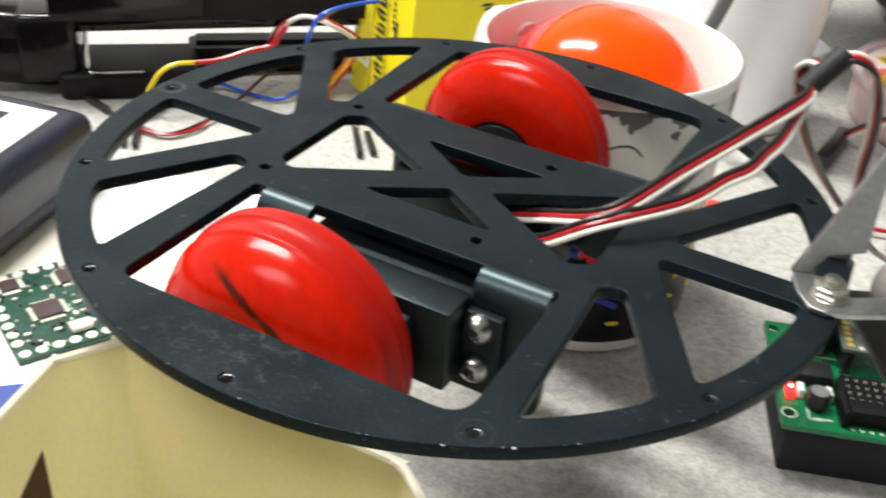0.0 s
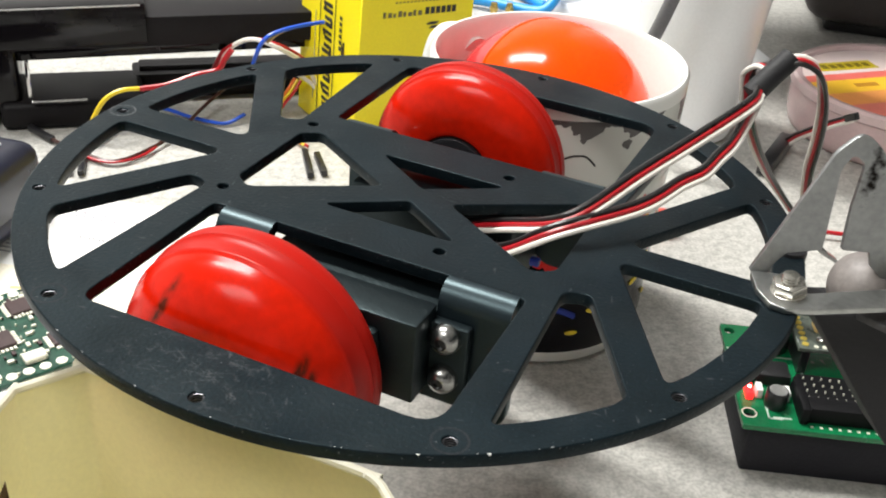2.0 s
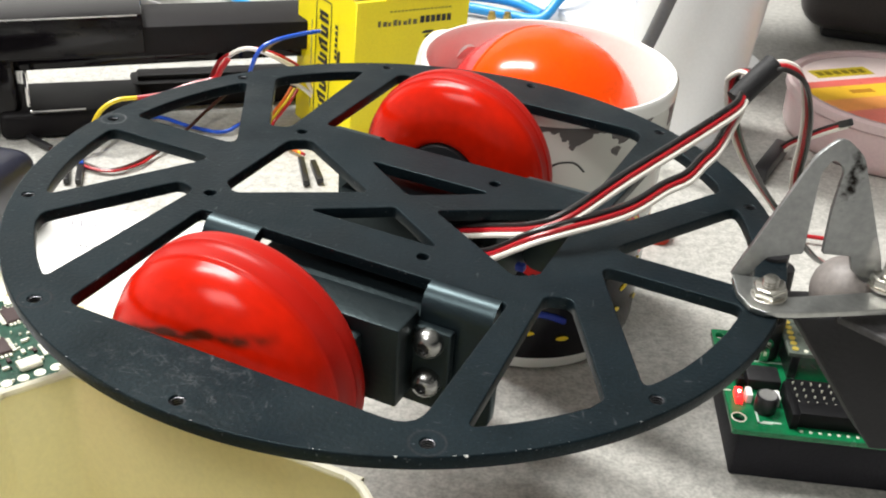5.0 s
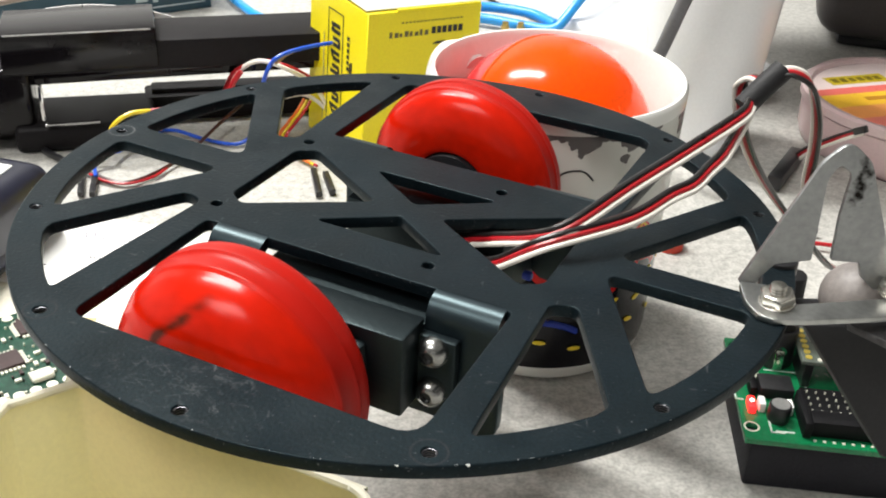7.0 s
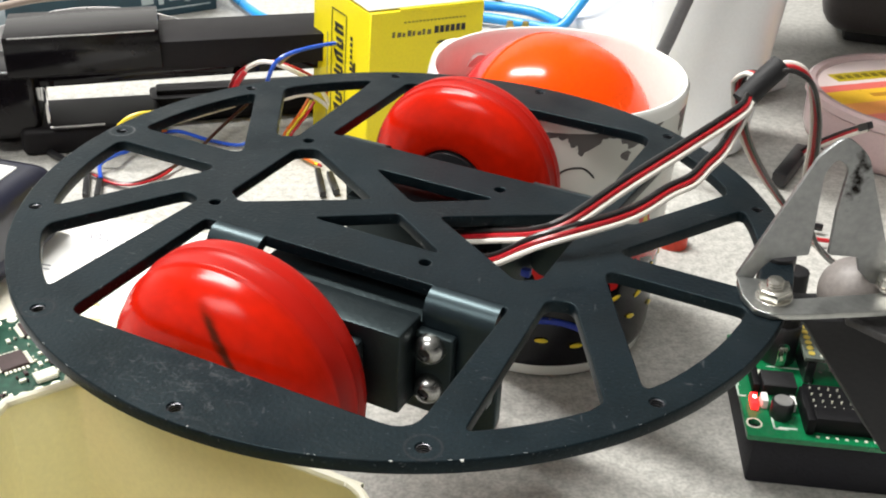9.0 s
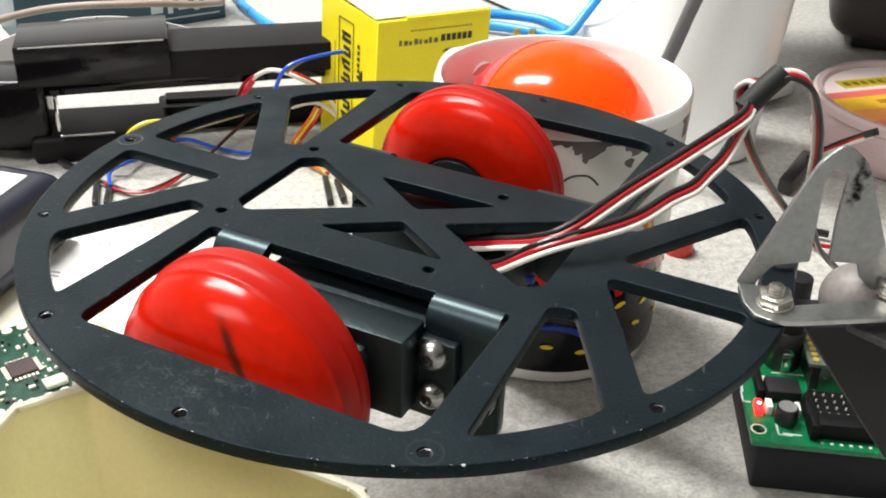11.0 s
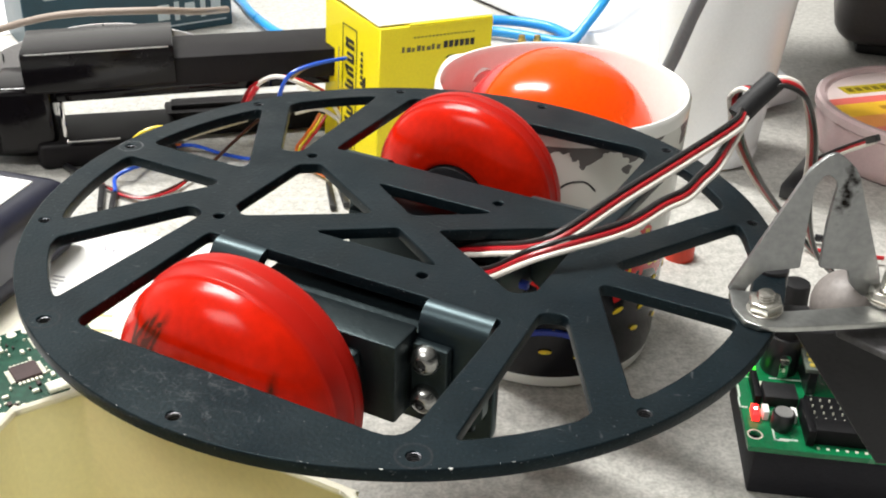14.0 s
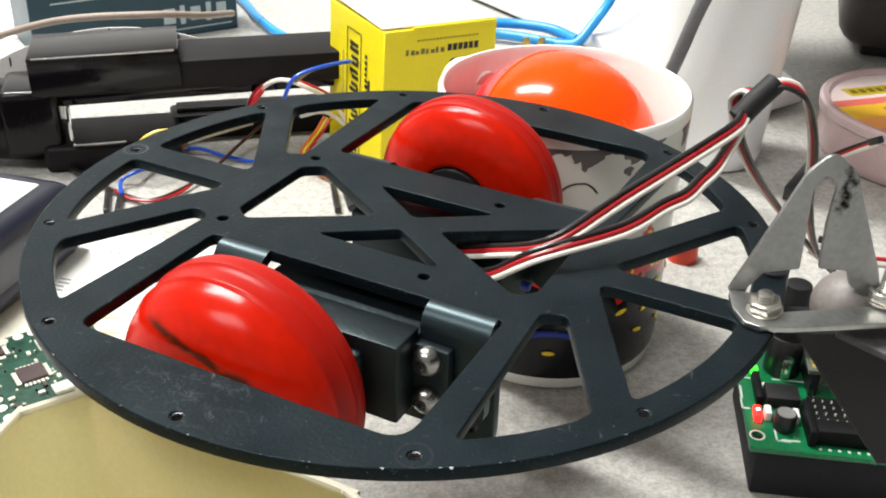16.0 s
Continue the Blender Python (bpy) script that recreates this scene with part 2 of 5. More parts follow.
def wheel_red(name, marks):
    """Glossy red urethane; marks: pencil smudges as chords of the face."""
    m = mat(name, (0.50, 0.010, 0.0014), 0.22, var=0.14, scale=60, fine=500, spec=0.15)
    nt = m.node_tree
    b = nt.nodes["Principled BSDF"]
    tc = nt.nodes.new("ShaderNodeTexCoord")
    # the tread is rubbed matt, the cheek stays glossy
    cut = nt.nodes.new("ShaderNodeSeparateXYZ")
    nt.links.new(tc.outputs["Object"], cut.inputs[0])
    worn = nt.nodes.new("ShaderNodeMapRange")
    lo, hi = (-0.0024, -0.0008) if marks else (-0.0052, -0.0038)
    worn.inputs["From Min"].default_value, worn.inputs["From Max"].default_value = lo, hi
    nt.links.new(cut.outputs[1], worn.inputs["Value"])
    rub = nt.nodes.new("ShaderNodeMapRange")
    rub.inputs["To Min"].default_value, rub.inputs["To Max"].default_value = 0.20, 0.36
    nt.links.new(worn.outputs[0], rub.inputs["Value"])
    nt.links.new(rub.outputs[0], b.inputs["Roughness"])
    dust = nt.nodes.new("ShaderNodeMix")
    dust.data_type = "RGBA"
    dust.inputs["B"].default_value = (0.38, 0.0085, 0.004, 1)
    nt.links.new(worn.outputs[0], dust.inputs["Factor"])
    nt.links.new(b.inputs["Base Color"].links[0].from_socket, dust.inputs["A"])
    nt.links.new(dust.outputs["Result"], b.inputs["Base Color"])
    if not marks:
        return m
    old = b.inputs["Base Color"].links[0].from_socket
    warp = nt.nodes.new("ShaderNodeTexNoise")
    warp.inputs["Scale"].default_value = 95
    nt.links.new(tc.outputs["Object"], warp.inputs["Vector"])
    sep = nt.nodes.new("ShaderNodeSeparateXYZ")
    nt.links.new(tc.outputs["Object"], sep.inputs[0])

    def op(kind, a, c=0.0):
        n = nt.nodes.new("ShaderNodeMath")
        n.operation = kind
        for i, v in enumerate((a, c)):
            if isinstance(v, (int, float)):
                n.inputs[i].default_value = v
            else:
                nt.links.new(v, n.inputs[i])
        return n.outputs[0]

    w = op("MULTIPLY", op("SUBTRACT", warp.outputs["Fac"], 0.5), 0.0035)
    total = None
    for x0, slope, bow, zmid, half, thick, strength, patchy in marks:
        dz = op("SUBTRACT", sep.outputs[2], zmid)
        line = op("ADD", op("ADD", op("MULTIPLY", dz, slope), x0), op("MULTIPLY", op("MULTIPLY", dz, dz), bow))
        d = op("ABSOLUTE", op("ADD", op("SUBTRACT", sep.outputs[0], line), w))
        across = op("MAXIMUM", op("SUBTRACT", 1.0, op("DIVIDE", d, thick)), 0.0)
        along = op("MINIMUM", op("MAXIMUM", op("MULTIPLY", op("SUBTRACT", half, op("ABSOLUTE", dz)), 300.0), 0.0), 1.0)
        grain = nt.nodes.new("ShaderNodeTexNoise")
        grain.inputs["Scale"].default_value, grain.inputs["Detail"].default_value = patchy, 6
        nt.links.new(tc.outputs["Object"], grain.inputs["Vector"])
        r = nt.nodes.new("ShaderNodeMapRange")
        r.inputs["From Min"].default_value, r.inputs["From Max"].default_value = 0.26, 0.52
        nt.links.new(grain.outputs["Fac"], r.inputs["Value"])
        f = op("MULTIPLY", op("MULTIPLY", across, along), op("MULTIPLY", r.outputs[0], strength))
        total = f if total is None else op("MAXIMUM", total, f)
    face = op("MINIMUM", op("MAXIMUM", op("MULTIPLY", op("SUBTRACT", -0.004, sep.outputs[1]), 500.0), 0.0), 1.0)
    total = op("MINIMUM", op("MULTIPLY", total, face), 0.92)
    mix = nt.nodes.new("ShaderNodeMix")
    mix.data_type = "RGBA"
    mix.inputs["B"].default_value = (0.035, 0.010, 0.004, 1)
    nt.links.new(total, mix.inputs["Factor"])
    nt.links.new(old, mix.inputs["A"])
    nt.links.new(mix.outputs["Result"], b.inputs["Base Color"])
    return m


WHEEL_MARKED = wheel_red("red_urethane_marked", (
    (-0.0148, 0.03, 6.0, 0.001, 0.019, 0.0013, 1.7, 260.0),
    (0.0186, 0.10, -14.0, 0.000, 0.016, 0.0009, 1.6, 320.0),
    (0.0170, 0.02, -10.0, 0.001, 0.017, 0.0011, 1.7, 280.0),
    (0.0153, 0.12, -10.0, -0.001, 0.018, 0.0013, 1.8, 260.0),
    (0.0140, -0.06, -9.0, -0.002, 0.016, 0.0010, 1.5, 300.0),
    (0.0124, 0.05, -8.0, -0.004, 0.013, 0.0010, 1.4, 300.0),
    (0.0110, -0.05, -8.0, -0.003, 0.010, 0.0008, 1.1, 320.0),
    (0.0160, -0.18, -6.0, 0.000, 0.015, 0.0008, 1.4, 300.0),
    (0.0148, 0.04, -10.0, -0.001, 0.016, 0.0048, 0.85, 150.0)))
WHEEL_RED = wheel_red("red_urethane", ())


def mug_print():
    """White glaze with a printed black band, flames above it and a grey skyline."""
    m = mat("printed_mug", (0.78, 0.78, 0.75), 0.16, var=0.02, spec=0.35)
    nt = m.node_tree
    b = nt.nodes["Principled BSDF"]
    tc = nt.nodes.new("ShaderNodeTexCoord")
    sep = nt.nodes.new("ShaderNodeSeparateXYZ")
    nt.links.new(tc.outputs["Object"], sep.inputs[0])
    n = nt.nodes.new("ShaderNodeTexNoise")
    n.inputs["Scale"].default_value, n.inputs["Detail"].default_value = 90, 3
    nt.links.new(tc.outputs["Object"], n.inputs["Vector"])
    s = nt.nodes.new("ShaderNodeMath")
    s.operation = "MULTIPLY_ADD"
    s.inputs[1].default_value, s.inputs[2].default_value = -0.046, 0.023
    nt.links.new(n.outputs["Fac"], s.inputs[0])
    z = nt.nodes.new("ShaderNodeMath")
    nt.links.new(sep.outputs[2], z.inputs[0])
    nt.links.new(s.outputs[0], z.inputs[1])
    last = None
    white, black = (0.78, 0.78, 0.75, 1), (0.004, 0.004, 0.007, 1)
    for height, colour, wavy in ((0.0, white, False), (0.0055, black, False), (0.035, (0.6, 0.02, 0.02, 1), True), (0.0405, (0.8, 0.55, 0.03, 1), True), (0.0435, (0.6, 0.03, 0.02, 1), True),
                                 (0.046, (0.62, 0.62, 0.58, 1), True), (0.078, (0.10, 0.09, 0.09, 1), True), (0.081, white, False)):
        if last is None:
            rgb = nt.nodes.new("ShaderNodeRGB")
            rgb.outputs[0].default_value = colour
            last = rgb.outputs[0]
            continue
        gt = nt.nodes.new("ShaderNodeMath")
        gt.operation = "GREATER_THAN"
        gt.inputs[1].default_value = height
        nt.links.new(z.outputs[0] if wavy else sep.outputs[2], gt.inputs[0])
        mix = nt.nodes.new("ShaderNodeMix")
        mix.data_type = "RGBA"
        mix.inputs["B"].default_value = colour
        nt.links.new(gt.outputs[0], mix.inputs["Factor"])
        nt.links.new(last, mix.inputs["A"])
        last = mix.outputs["Result"]
    nt.links.new(last, b.inputs["Base Color"])
    return m


MUG = mug_print()

# ---------- mesh helpers (millimetres in, metres out) ----------
MM = 0.001


def mesh_of(bm, name, material, smooth=40):
    me = bpy.data.meshes.new(name)
    bmesh.ops.recalc_face_normals(bm, faces=bm.faces)
    bm.to_mesh(me)
    bm.free()
    me.materials.append(material)
    if smooth:
        for p in me.polygons:
            p.use_smooth = True
        me.set_sharp_from_angle(angle=radians(smooth))
    return me


def part(name, bm, material, parent=None, label="", smooth=40):
    ob = new(name, bm if isinstance(bm, bpy.types.Mesh) else mesh_of(bm, name, material, smooth))
    if isinstance(bm, bpy.types.Mesh) and not bm.materials:
        bm.materials.append(material)
    ob.parent = parent
    return tagged(ob, label)


def thing(name, m, label, category, group="", kind=""):
    ob = new(name)
    ob.empty_display_size = 0.01
    ob.matrix_basis = m
    return tagged(ob, label, category, group, kind)


def at(x, y, z, rx=0, ry=0, rz=0):
    return pose(x * MM, y * MM, z * MM, rx, ry, rz)


def box(sx, sy, sz, m=None, bevel=0.0, seg=2, bm=None):
    """A box centred at the origin, or put by the pose m."""
    bm = bm or bmesh.new()
    made = bmesh.ops.create_cube(bm, size=1.0, matrix=(m or Matrix()) @ Matrix.Diagonal((sx * MM, sy * MM, sz * MM, 1)))
    if bevel:
        vs = set(made["verts"])
        es = [e for e in bm.edges if e.verts[0] in vs and e.verts[1] in vs]
        bmesh.ops.bevel(bm, geom=es, offset=bevel * MM, segments=seg, affect="EDGES", profile=0.5)
    return bm


def cyl(r, h, m=None, r2=None, seg=32, bevel=0.0, bm=None):
    bm = bm or bmesh.new()
    made = bmesh.ops.create_cone(bm, cap_ends=True, segments=seg, radius1=r * MM, radius2=(r if r2 is None else r2) * MM, depth=h * MM, matrix=m or Matrix())
    if bevel:
        vs = set(made["verts"])
        es = [e for e in bm.edges if e.verts[0] in vs and e.verts[1] in vs and any(len(f.verts) > 4 for f in e.link_faces)]
        bmesh.ops.bevel(bm, geom=es, offset=bevel * MM, segments=2, affect="EDGES", profile=0.5)
    return bm


def lathe(profile, seg=64, axis="Z", closed=False):
    """Turn a profile of (radius, height) round an axis."""
    bm = bmesh.new()
    rings = []
    for r, h in profile:
        ring = []
        for i in range(1 if r == 0 else seg):
            a = 2 * math.pi * i / seg
            p = (r * math.cos(a), r * math.sin(a), h) if axis == "Z" else (r * math.cos(a), h, r * math.sin(a))
            ring.append(bm.verts.new([c * MM for c in p]))
        rings.append(ring)
    pairs = list(zip(rings, rings[1:])) + ([(rings[-1], rings[0])] if closed else [])
    for a, c in pairs:
        for i in range(seg):
            j = (i + 1) % seg
            if len(a) == 1 and len(c) == 1:
                continue
            if len(a) == 1:
                bm.faces.new((a[0], c[i], c[j]))
            elif len(c) == 1:
                bm.faces.new((a[i], a[j], c[0]))
            else:
                bm.faces.new((a[i], a[j], c[j], c[i]))
    return bm


def glide(points, steps=8):
    """A smooth line through points."""
    p = [Vector(q) * MM for q in points]
    p = [2 * p[0] - p[1]] + p + [2 * p[-1] - p[-2]]
    out = []
    for a, b, c, d in zip(p, p[1:], p[2:], p[3:]):
        for i in range(steps):
            t = i / steps
            out.append(0.5 * (2 * b + (c - a) * t + (2 * a - 5 * b + 4 * c - d) * t * t + (3 * b - a - 3 * c + d) * t ** 3))
    return out + [p[-2]]


def tube(points, r, seg=8, steps=8, off=None):
    """A round wire along points; off: a vector (mm) that shifts it sideways by its local frame (side, up)."""
    line = glide(points, steps)
    bm = bmesh.new()
    rings = []
    n = len(line)
    up = Vector((0, 0, 1))
    for i, p in enumerate(line):
        d = (line[min(i + 1, n - 1)] - line[max(i - 1, 0)]).normalized()
        side = d.cross(up)
        if side.length < 1e-3:
            side = Vector((1, 0, 0))
        side.normalize()
        if rings and side.dot(was) < 0:
            side = -side
        was = side
        nrm = side.cross(d)
        c = p + ((side * off[0] + nrm * off[1]) * MM if off else Vector())
        rings.append([bm.verts.new(c + (side * math.cos(a) + nrm * math.sin(a)) * r * MM) for a in (2 * math.pi * k / seg for k in range(seg))])
    for a, b in zip(rings, rings[1:]):
        for k in range(seg):
            bm.faces.new((a[k], a[(k + 1) % seg], b[(k + 1) % seg], b[k]))
    bm.faces.new(rings[0])
    bm.faces.new(rings[-1][::-1])
    return bm


def fillet(points, r, seg=5):
    """Round the corners of a polygon; a point may carry its own radius."""
    out = []
    n = len(points)
    for i, p in enumerate(points):
        rr = p[2] if len(p) > 2 else r
        b = Vector(p[:2])
        a, c = Vector(points[i - 1][:2]), Vector(points[(i + 1) % n][:2])
        u, v = (a - b), (c - b)
        if rr <= 0:
            out.append((b.x, b.y))
            continue
        ang = u.angle(v)
        t = min(rr / math.tan(ang / 2), 0.45 * u.length, 0.45 * v.length)
        s, e = b + u.normalized() * t, b + v.normalized() * t
        for k in range(seg + 1):
            w = k / seg
            q = s * (1 - w) ** 2 + b * 2 * w * (1 - w) + e * w * w
            out.append((q.x, q.y))
    return out


def ring(x, y, r, seg=20):
    return [(x + r * math.cos(2 * math.pi * i / seg), y + r * math.sin(2 * math.pi * i / seg)) for i in range(seg)]


def sheet(outlines, thick, bevel=0.25):
    """A flat sheet cut to the first outline, with the others as openings; its top lies at z = 0."""
    cu = bpy.data.curves.new("sheet", "CURVE")
    cu.dimensions, cu.fill_mode = "2D", "BOTH"
    cu.extrude, cu.bevel_depth, cu.bevel_resolution, cu.offset = (thick / 2 - bevel) * MM, bevel * MM, 1, -bevel * MM
    for pts in outlines:
        sp = cu.splines.new("POLY")
        sp.points.add(len(pts) - 1)
        for q, p in zip(sp.points, pts):
            q.co = (p[0] * MM, p[1] * MM, 0, 1)
        sp.use_cyclic_u = True
    ob = bpy.data.objects.new("sheet", cu)
    me = bpy.data.meshes.new_from_object(ob)
    bpy.data.objects.remove(ob)
    bpy.data.curves.remove(cu)
    me.transform(Matrix.Translation((0, 0, -thick / 2 * MM)))
    me.materials.clear()
    return me


def patch(points, material, parent, z=0.0, name="print", thick=0.12):
    """A thin printed or glued area with the outline points (mm, in its parent's plane)."""
    bm = bmesh.new()
    f = bm.faces.new([bm.verts.new((x * MM, y * MM, z * MM)) for x, y in points])
    top = bmesh.ops.extrude_face_region(bm, geom=[f])
    bmesh.ops.translate(bm, verts=[v for v in top["geom"] if isinstance(v, bmesh.types.BMVert)], vec=(0, 0, thick * MM))
    return part(name, bm, material, parent, smooth=0)


def bar(x, y, w, h, material, parent, z=0.0, name="print", lean=0.0):
    return patch([(x, y), (x + w, y), (x + w + lean, y + h), (x + lean, y + h)], material, parent, z, name)


# ---------- the room and the table ----------
def structure(name, bm, material, label):
    ob = new(name, mesh_of(bm, name, material, 0))
    return tagged(ob, label, kind="structure")


structure("floor", box(5200, 4700, 40, at(0, -300, -770)), CARPET, "dark grey carpet floor under the table")
structure("wall_north", box(5200, 100, 2700, at(0, 2100, 550)), ROOM_WHITE, "plain painted wall behind the table")
structure("wall_south", box(5200, 100, 2700, at(0, -2700, 550)), ROOM_WHITE, "plain painted wall behind the viewer")
structure("wall_east", box(100, 4700, 2700, at(2650, -300, 550)), ROOM_WHITE, "plain painted side wall")
structure("wall_west", box(100, 4700, 2700, at(-2650, -300, 550)), ROOM_WHITE, "plain painted side wall")
structure("ceiling", box(5200, 4700, 60, at(0, -300, 1900)), mat("ceiling_tile", (0.75, 0.75, 0.74), 0.85, var=0.04, scale=8, fine=300), "white ceiling above the table")
for lx, ly, turn, half in ((-660, 700, -35, 120), (-1050, -800, 0, 310)):
    lamp = thing("ceiling_light", at(lx, ly, 1870, 0, 0, turn), "white recessed fluorescent ceiling light", "ceiling light", "ceiling lights")
    for sx, sy, w, h in ((-600, 0, 30, 2 * half + 30), (600, 0, 30, 2 * half + 30), (0, -half, 1170, 30), (0, half, 1170, 30)):
        part("frame", box(w, h, 36, at(sx, sy, -12), 2), ROOM_WHITE, lamp)

table = thing("table", at(0, 0, 0), "pale grey speckled laminate worktop covered with parts", "table")
part("tabletop", box(1900, 1500, 30, at(0, 250, -15), 3), TABLE, table)
for x in (-900, 900):
    part("leg", box(40, 1200, 720, at(x, 250, -390), 3), GREY_CASE, table)

# ---------- the robot base ----------
robot = thing("robot_base", at(0, 0, 92, 0, 0, -30), "black round robot chassis lying wheels up on a mug", "robot")


def rim_arc(p, q, r, n=7):
    a, b = math.atan2(p[1], p[0]), math.atan2(q[1], q[0])
    return [(r * math.cos(a + (b - a) * i / n), r * math.sin(a + (b - a) * i / n), 0) for i in range(1, n)]


def plate_outlines():
    outs = [ring(0, 0, 82.3, 160)]
    for su in (1, -1):
        for sv in (1, -1):
            w = 2.9 if su > 0 > sv else 4.3
            for pts in ([(46.3, w, 2.5), (75.6, w, 2.5)] + rim_arc((75.6, w), (65.6, 37.5), 75.7) + [(65.6, 37.5, 3.0)],
                        [(45.6, 17.5, 2.5), (60.6, 43.6, 3.0)] + rim_arc((60.6, 43.6), (43.4, 61.8), 75.6) + [(43.4, 61.8, 3.0), (40.8, 19.5, 2.5)]):
                outs.append(fillet([(x * su, y * sv, *r) for x, y, *r in pts], 2.0))
    for sv in (1, -1):
        outs.append(fillet([(-34.3, 25.6 * sv, 1.5), (35.6, 25.6 * sv, 1.5), (36.2, 66.3 * sv, 5.5), (-34.3, 66.3 * sv, 3.0)], 2.0))
        outs.append(fillet([(-15.4, 13.9 * sv, 0.8), (15.6, 13.9 * sv, 0.8), (0, 3.2 * sv, 1.2)], 1.0))
    for su in (1, -1):
        outs.append(fillet([(8.2 * su, 0, 1.2), (32.8 * su, 15.8, 2.5), (37.0 * su, 12.8, 2.5), (37.0 * su, -12.8, 2.5), (32.8 * su, -15.8, 2.5)], 2.0))
    for k in range(12):
        a = math.radians(30 * k)
        outs.append(ring(79.0 * math.cos(a), 79.0 * math.sin(a), 1.25, 14))
    for x, y in ((14.3, -18.6), (-37.0, 18.8), (-37.0, -18.8), (14.3, 18.6)):
        outs.append(ring(x, y, 1.25, 14))
    return outs


part("chassis_plate", sheet(plate_outlines(), 2.7), PLATE, robot, "scuffed black oxide plate with triangular cut-outs")

WORN = mat("worn_ring", (0.085, 0.088, 0.092), 0.5, var=0.3, scale=900, fine=1800, alt=(0.004, 0.007, 0.009), spec=0.15)
FAINT = mat("faint_ring", (0.013, 0.0155, 0.018), 0.5, var=0.3, scale=900, fine=1800, alt=(0.0035, 0.0065, 0.009), spec=0.15)
for k in (6, 8, 10):
    a = math.radians(30 * k)
    x, y = 79.0 * math.cos(a), 79.0 * math.sin(a)
    part("washer_mark", lathe([(2.75, 0.0), (3.0, 0.02), (3.2, 0.0)], 32), WORN if k == 6 else FAINT, robot).location = (x * MM, y * MM, 0.00001)


CHIP = mat("bare_steel", (0.62, 0.62, 0.6), 0.4, metal=0.4)
for x, y, sx, sy in [(36.4, -73.5, 0.9, 0.5), (45.8, -68.0, 1.1, 0.7), (4.7, -81.9, 0.5, 0.3), (52.2, -63.2, 0.5, 0.3), (-10.0, -81.4, 0.4, 0.4), (17.9, -80.0, 0.3, 0.3), (67.6, -46.4, 0.5, 0.3), (-30.8, -76.0, 0.4, 0.4), (25.7, -77.9, 0.3, 0.3), (58.7, -57.2, 0.4, 0.3)]:
    part("chipped_spot", cyl(0.45, 0.3, at(x, y, -0.16) @ Matrix.Diagonal((sx, sy, 1, 1)), seg=7), CHIP, robot)


rnd = random.Random(11)
for k in range(46):
    a = math.radians(rnd.uniform(200, 345))
    s = rnd.choice((0.22, 0.28, 0.36, 0.5))
    part("chipped_spot", cyl(0.45, 0.3, at(82.0 * math.cos(a), 82.0 * math.sin(a), -0.16 - rnd.choice((0, 0, 0.2, 1.2)), 0, 0, math.degrees(a) + 90) @ Matrix.Diagonal((s * rnd.uniform(1, 2.4), s * 0.6, 1, 1)), seg=6), CHIP, robot)
# cut threads in the small holes
THREAD = mat("dark_thread", (0.10, 0.10, 0.11), 0.35, metal=0.8, var=0.3)
for k in range(12):
    a = math.radians(30 * k)
    helix = [(79.0 * math.cos(a) + 1.2 * math.cos(0.7 * i), 79.0 * math.sin(a) + 1.2 * math.sin(0.7 * i), -0.25 - 0.056 * i) for i in range(36)]
    part("thread", tube(helix, 0.11, 5, 1), THREAD, robot)


def bent_tab(u0, u1, sv):
    """A tab of the plate, bent down to hold a servo's flange."""
    prof = [(25.2, 0.0)] + [(25.4 + 4.6 * math.sin(a), -4.6 + 4.6 * math.cos(a)) for a in (radians(15 * i) for i in range(7))] + [(30.0, -25.0), (27.4, -25.0)]
    prof += [(25.4 + 2.0 * math.sin(a), -4.6 + 2.0 * math.cos(a)) for a in (radians(90 - 15 * i) for i in range(7))] + [(25.2, -2.6)]
    bm = bmesh.new()
    ends = [[bm.verts.new((u * MM, sv * v * MM, z * MM)) for v, z in prof] for u in (u0, u1)]
    for i in range(len(prof)):
        j = (i + 1) % len(prof)
        bm.faces.new((ends[0][i], ends[0][j], ends[1][j], ends[1][i]))
    bm.faces.new(ends[0])
    bm.faces.new(ends[1][::-1])
    low = [e for e in bm.edges if all(v.co.z < -0.0249 for v in e.verts) and abs(e.verts[0].co.x - e.verts[1].co.x) < 1e-6]
    bmesh.ops.bevel(bm, geom=low, offset=0.0045, segments=5, affect="EDGES", profile=0.5)
    return bm


TAB = mat("bent_black_steel", (0.010, 0.0155, 0.020), 0.33, var=0.2, scale=60, fine=1200, metal=0.3)
for sv in (-1, 1):
    part("servo_tab", bent_tab(-31.5, -19.2, sv), TAB, robot)
    part("servo_tab", bent_tab(19.6, 34.4, sv), TAB, robot)
STRAP = [fillet([(21.4, -2.8, 0), (33.4, -2.8, 0), (33.4, -35.6, 4.5), (21.4, -35.6, 4.5)], 3.0), fillet([(25.2, -22), (29.6, -22), (29.6, -32.5), (25.2, -32.5)], 2.0)]
strap = part("servo_strap", sheet(STRAP, 2.6), TAB, robot, "slotted black strap below the plate")
strap.matrix_basis = at(0, -22.4, 0, 90)

SERVO = mat("servo_case", (0.005, 0.0075, 0.009), 0.40, var=0.15, bump=0.2, spec=0.34)

for m in (TAB, SERVO):
    m.node_tree.nodes["Principled BSDF"].inputs["Specular Tint"].default_value = (0.72, 0.96, 1.0, 1)

SCREW = mat("screw_steel", (0.34, 0.34, 0.33), 0.27, metal=1.0, var=0.2)


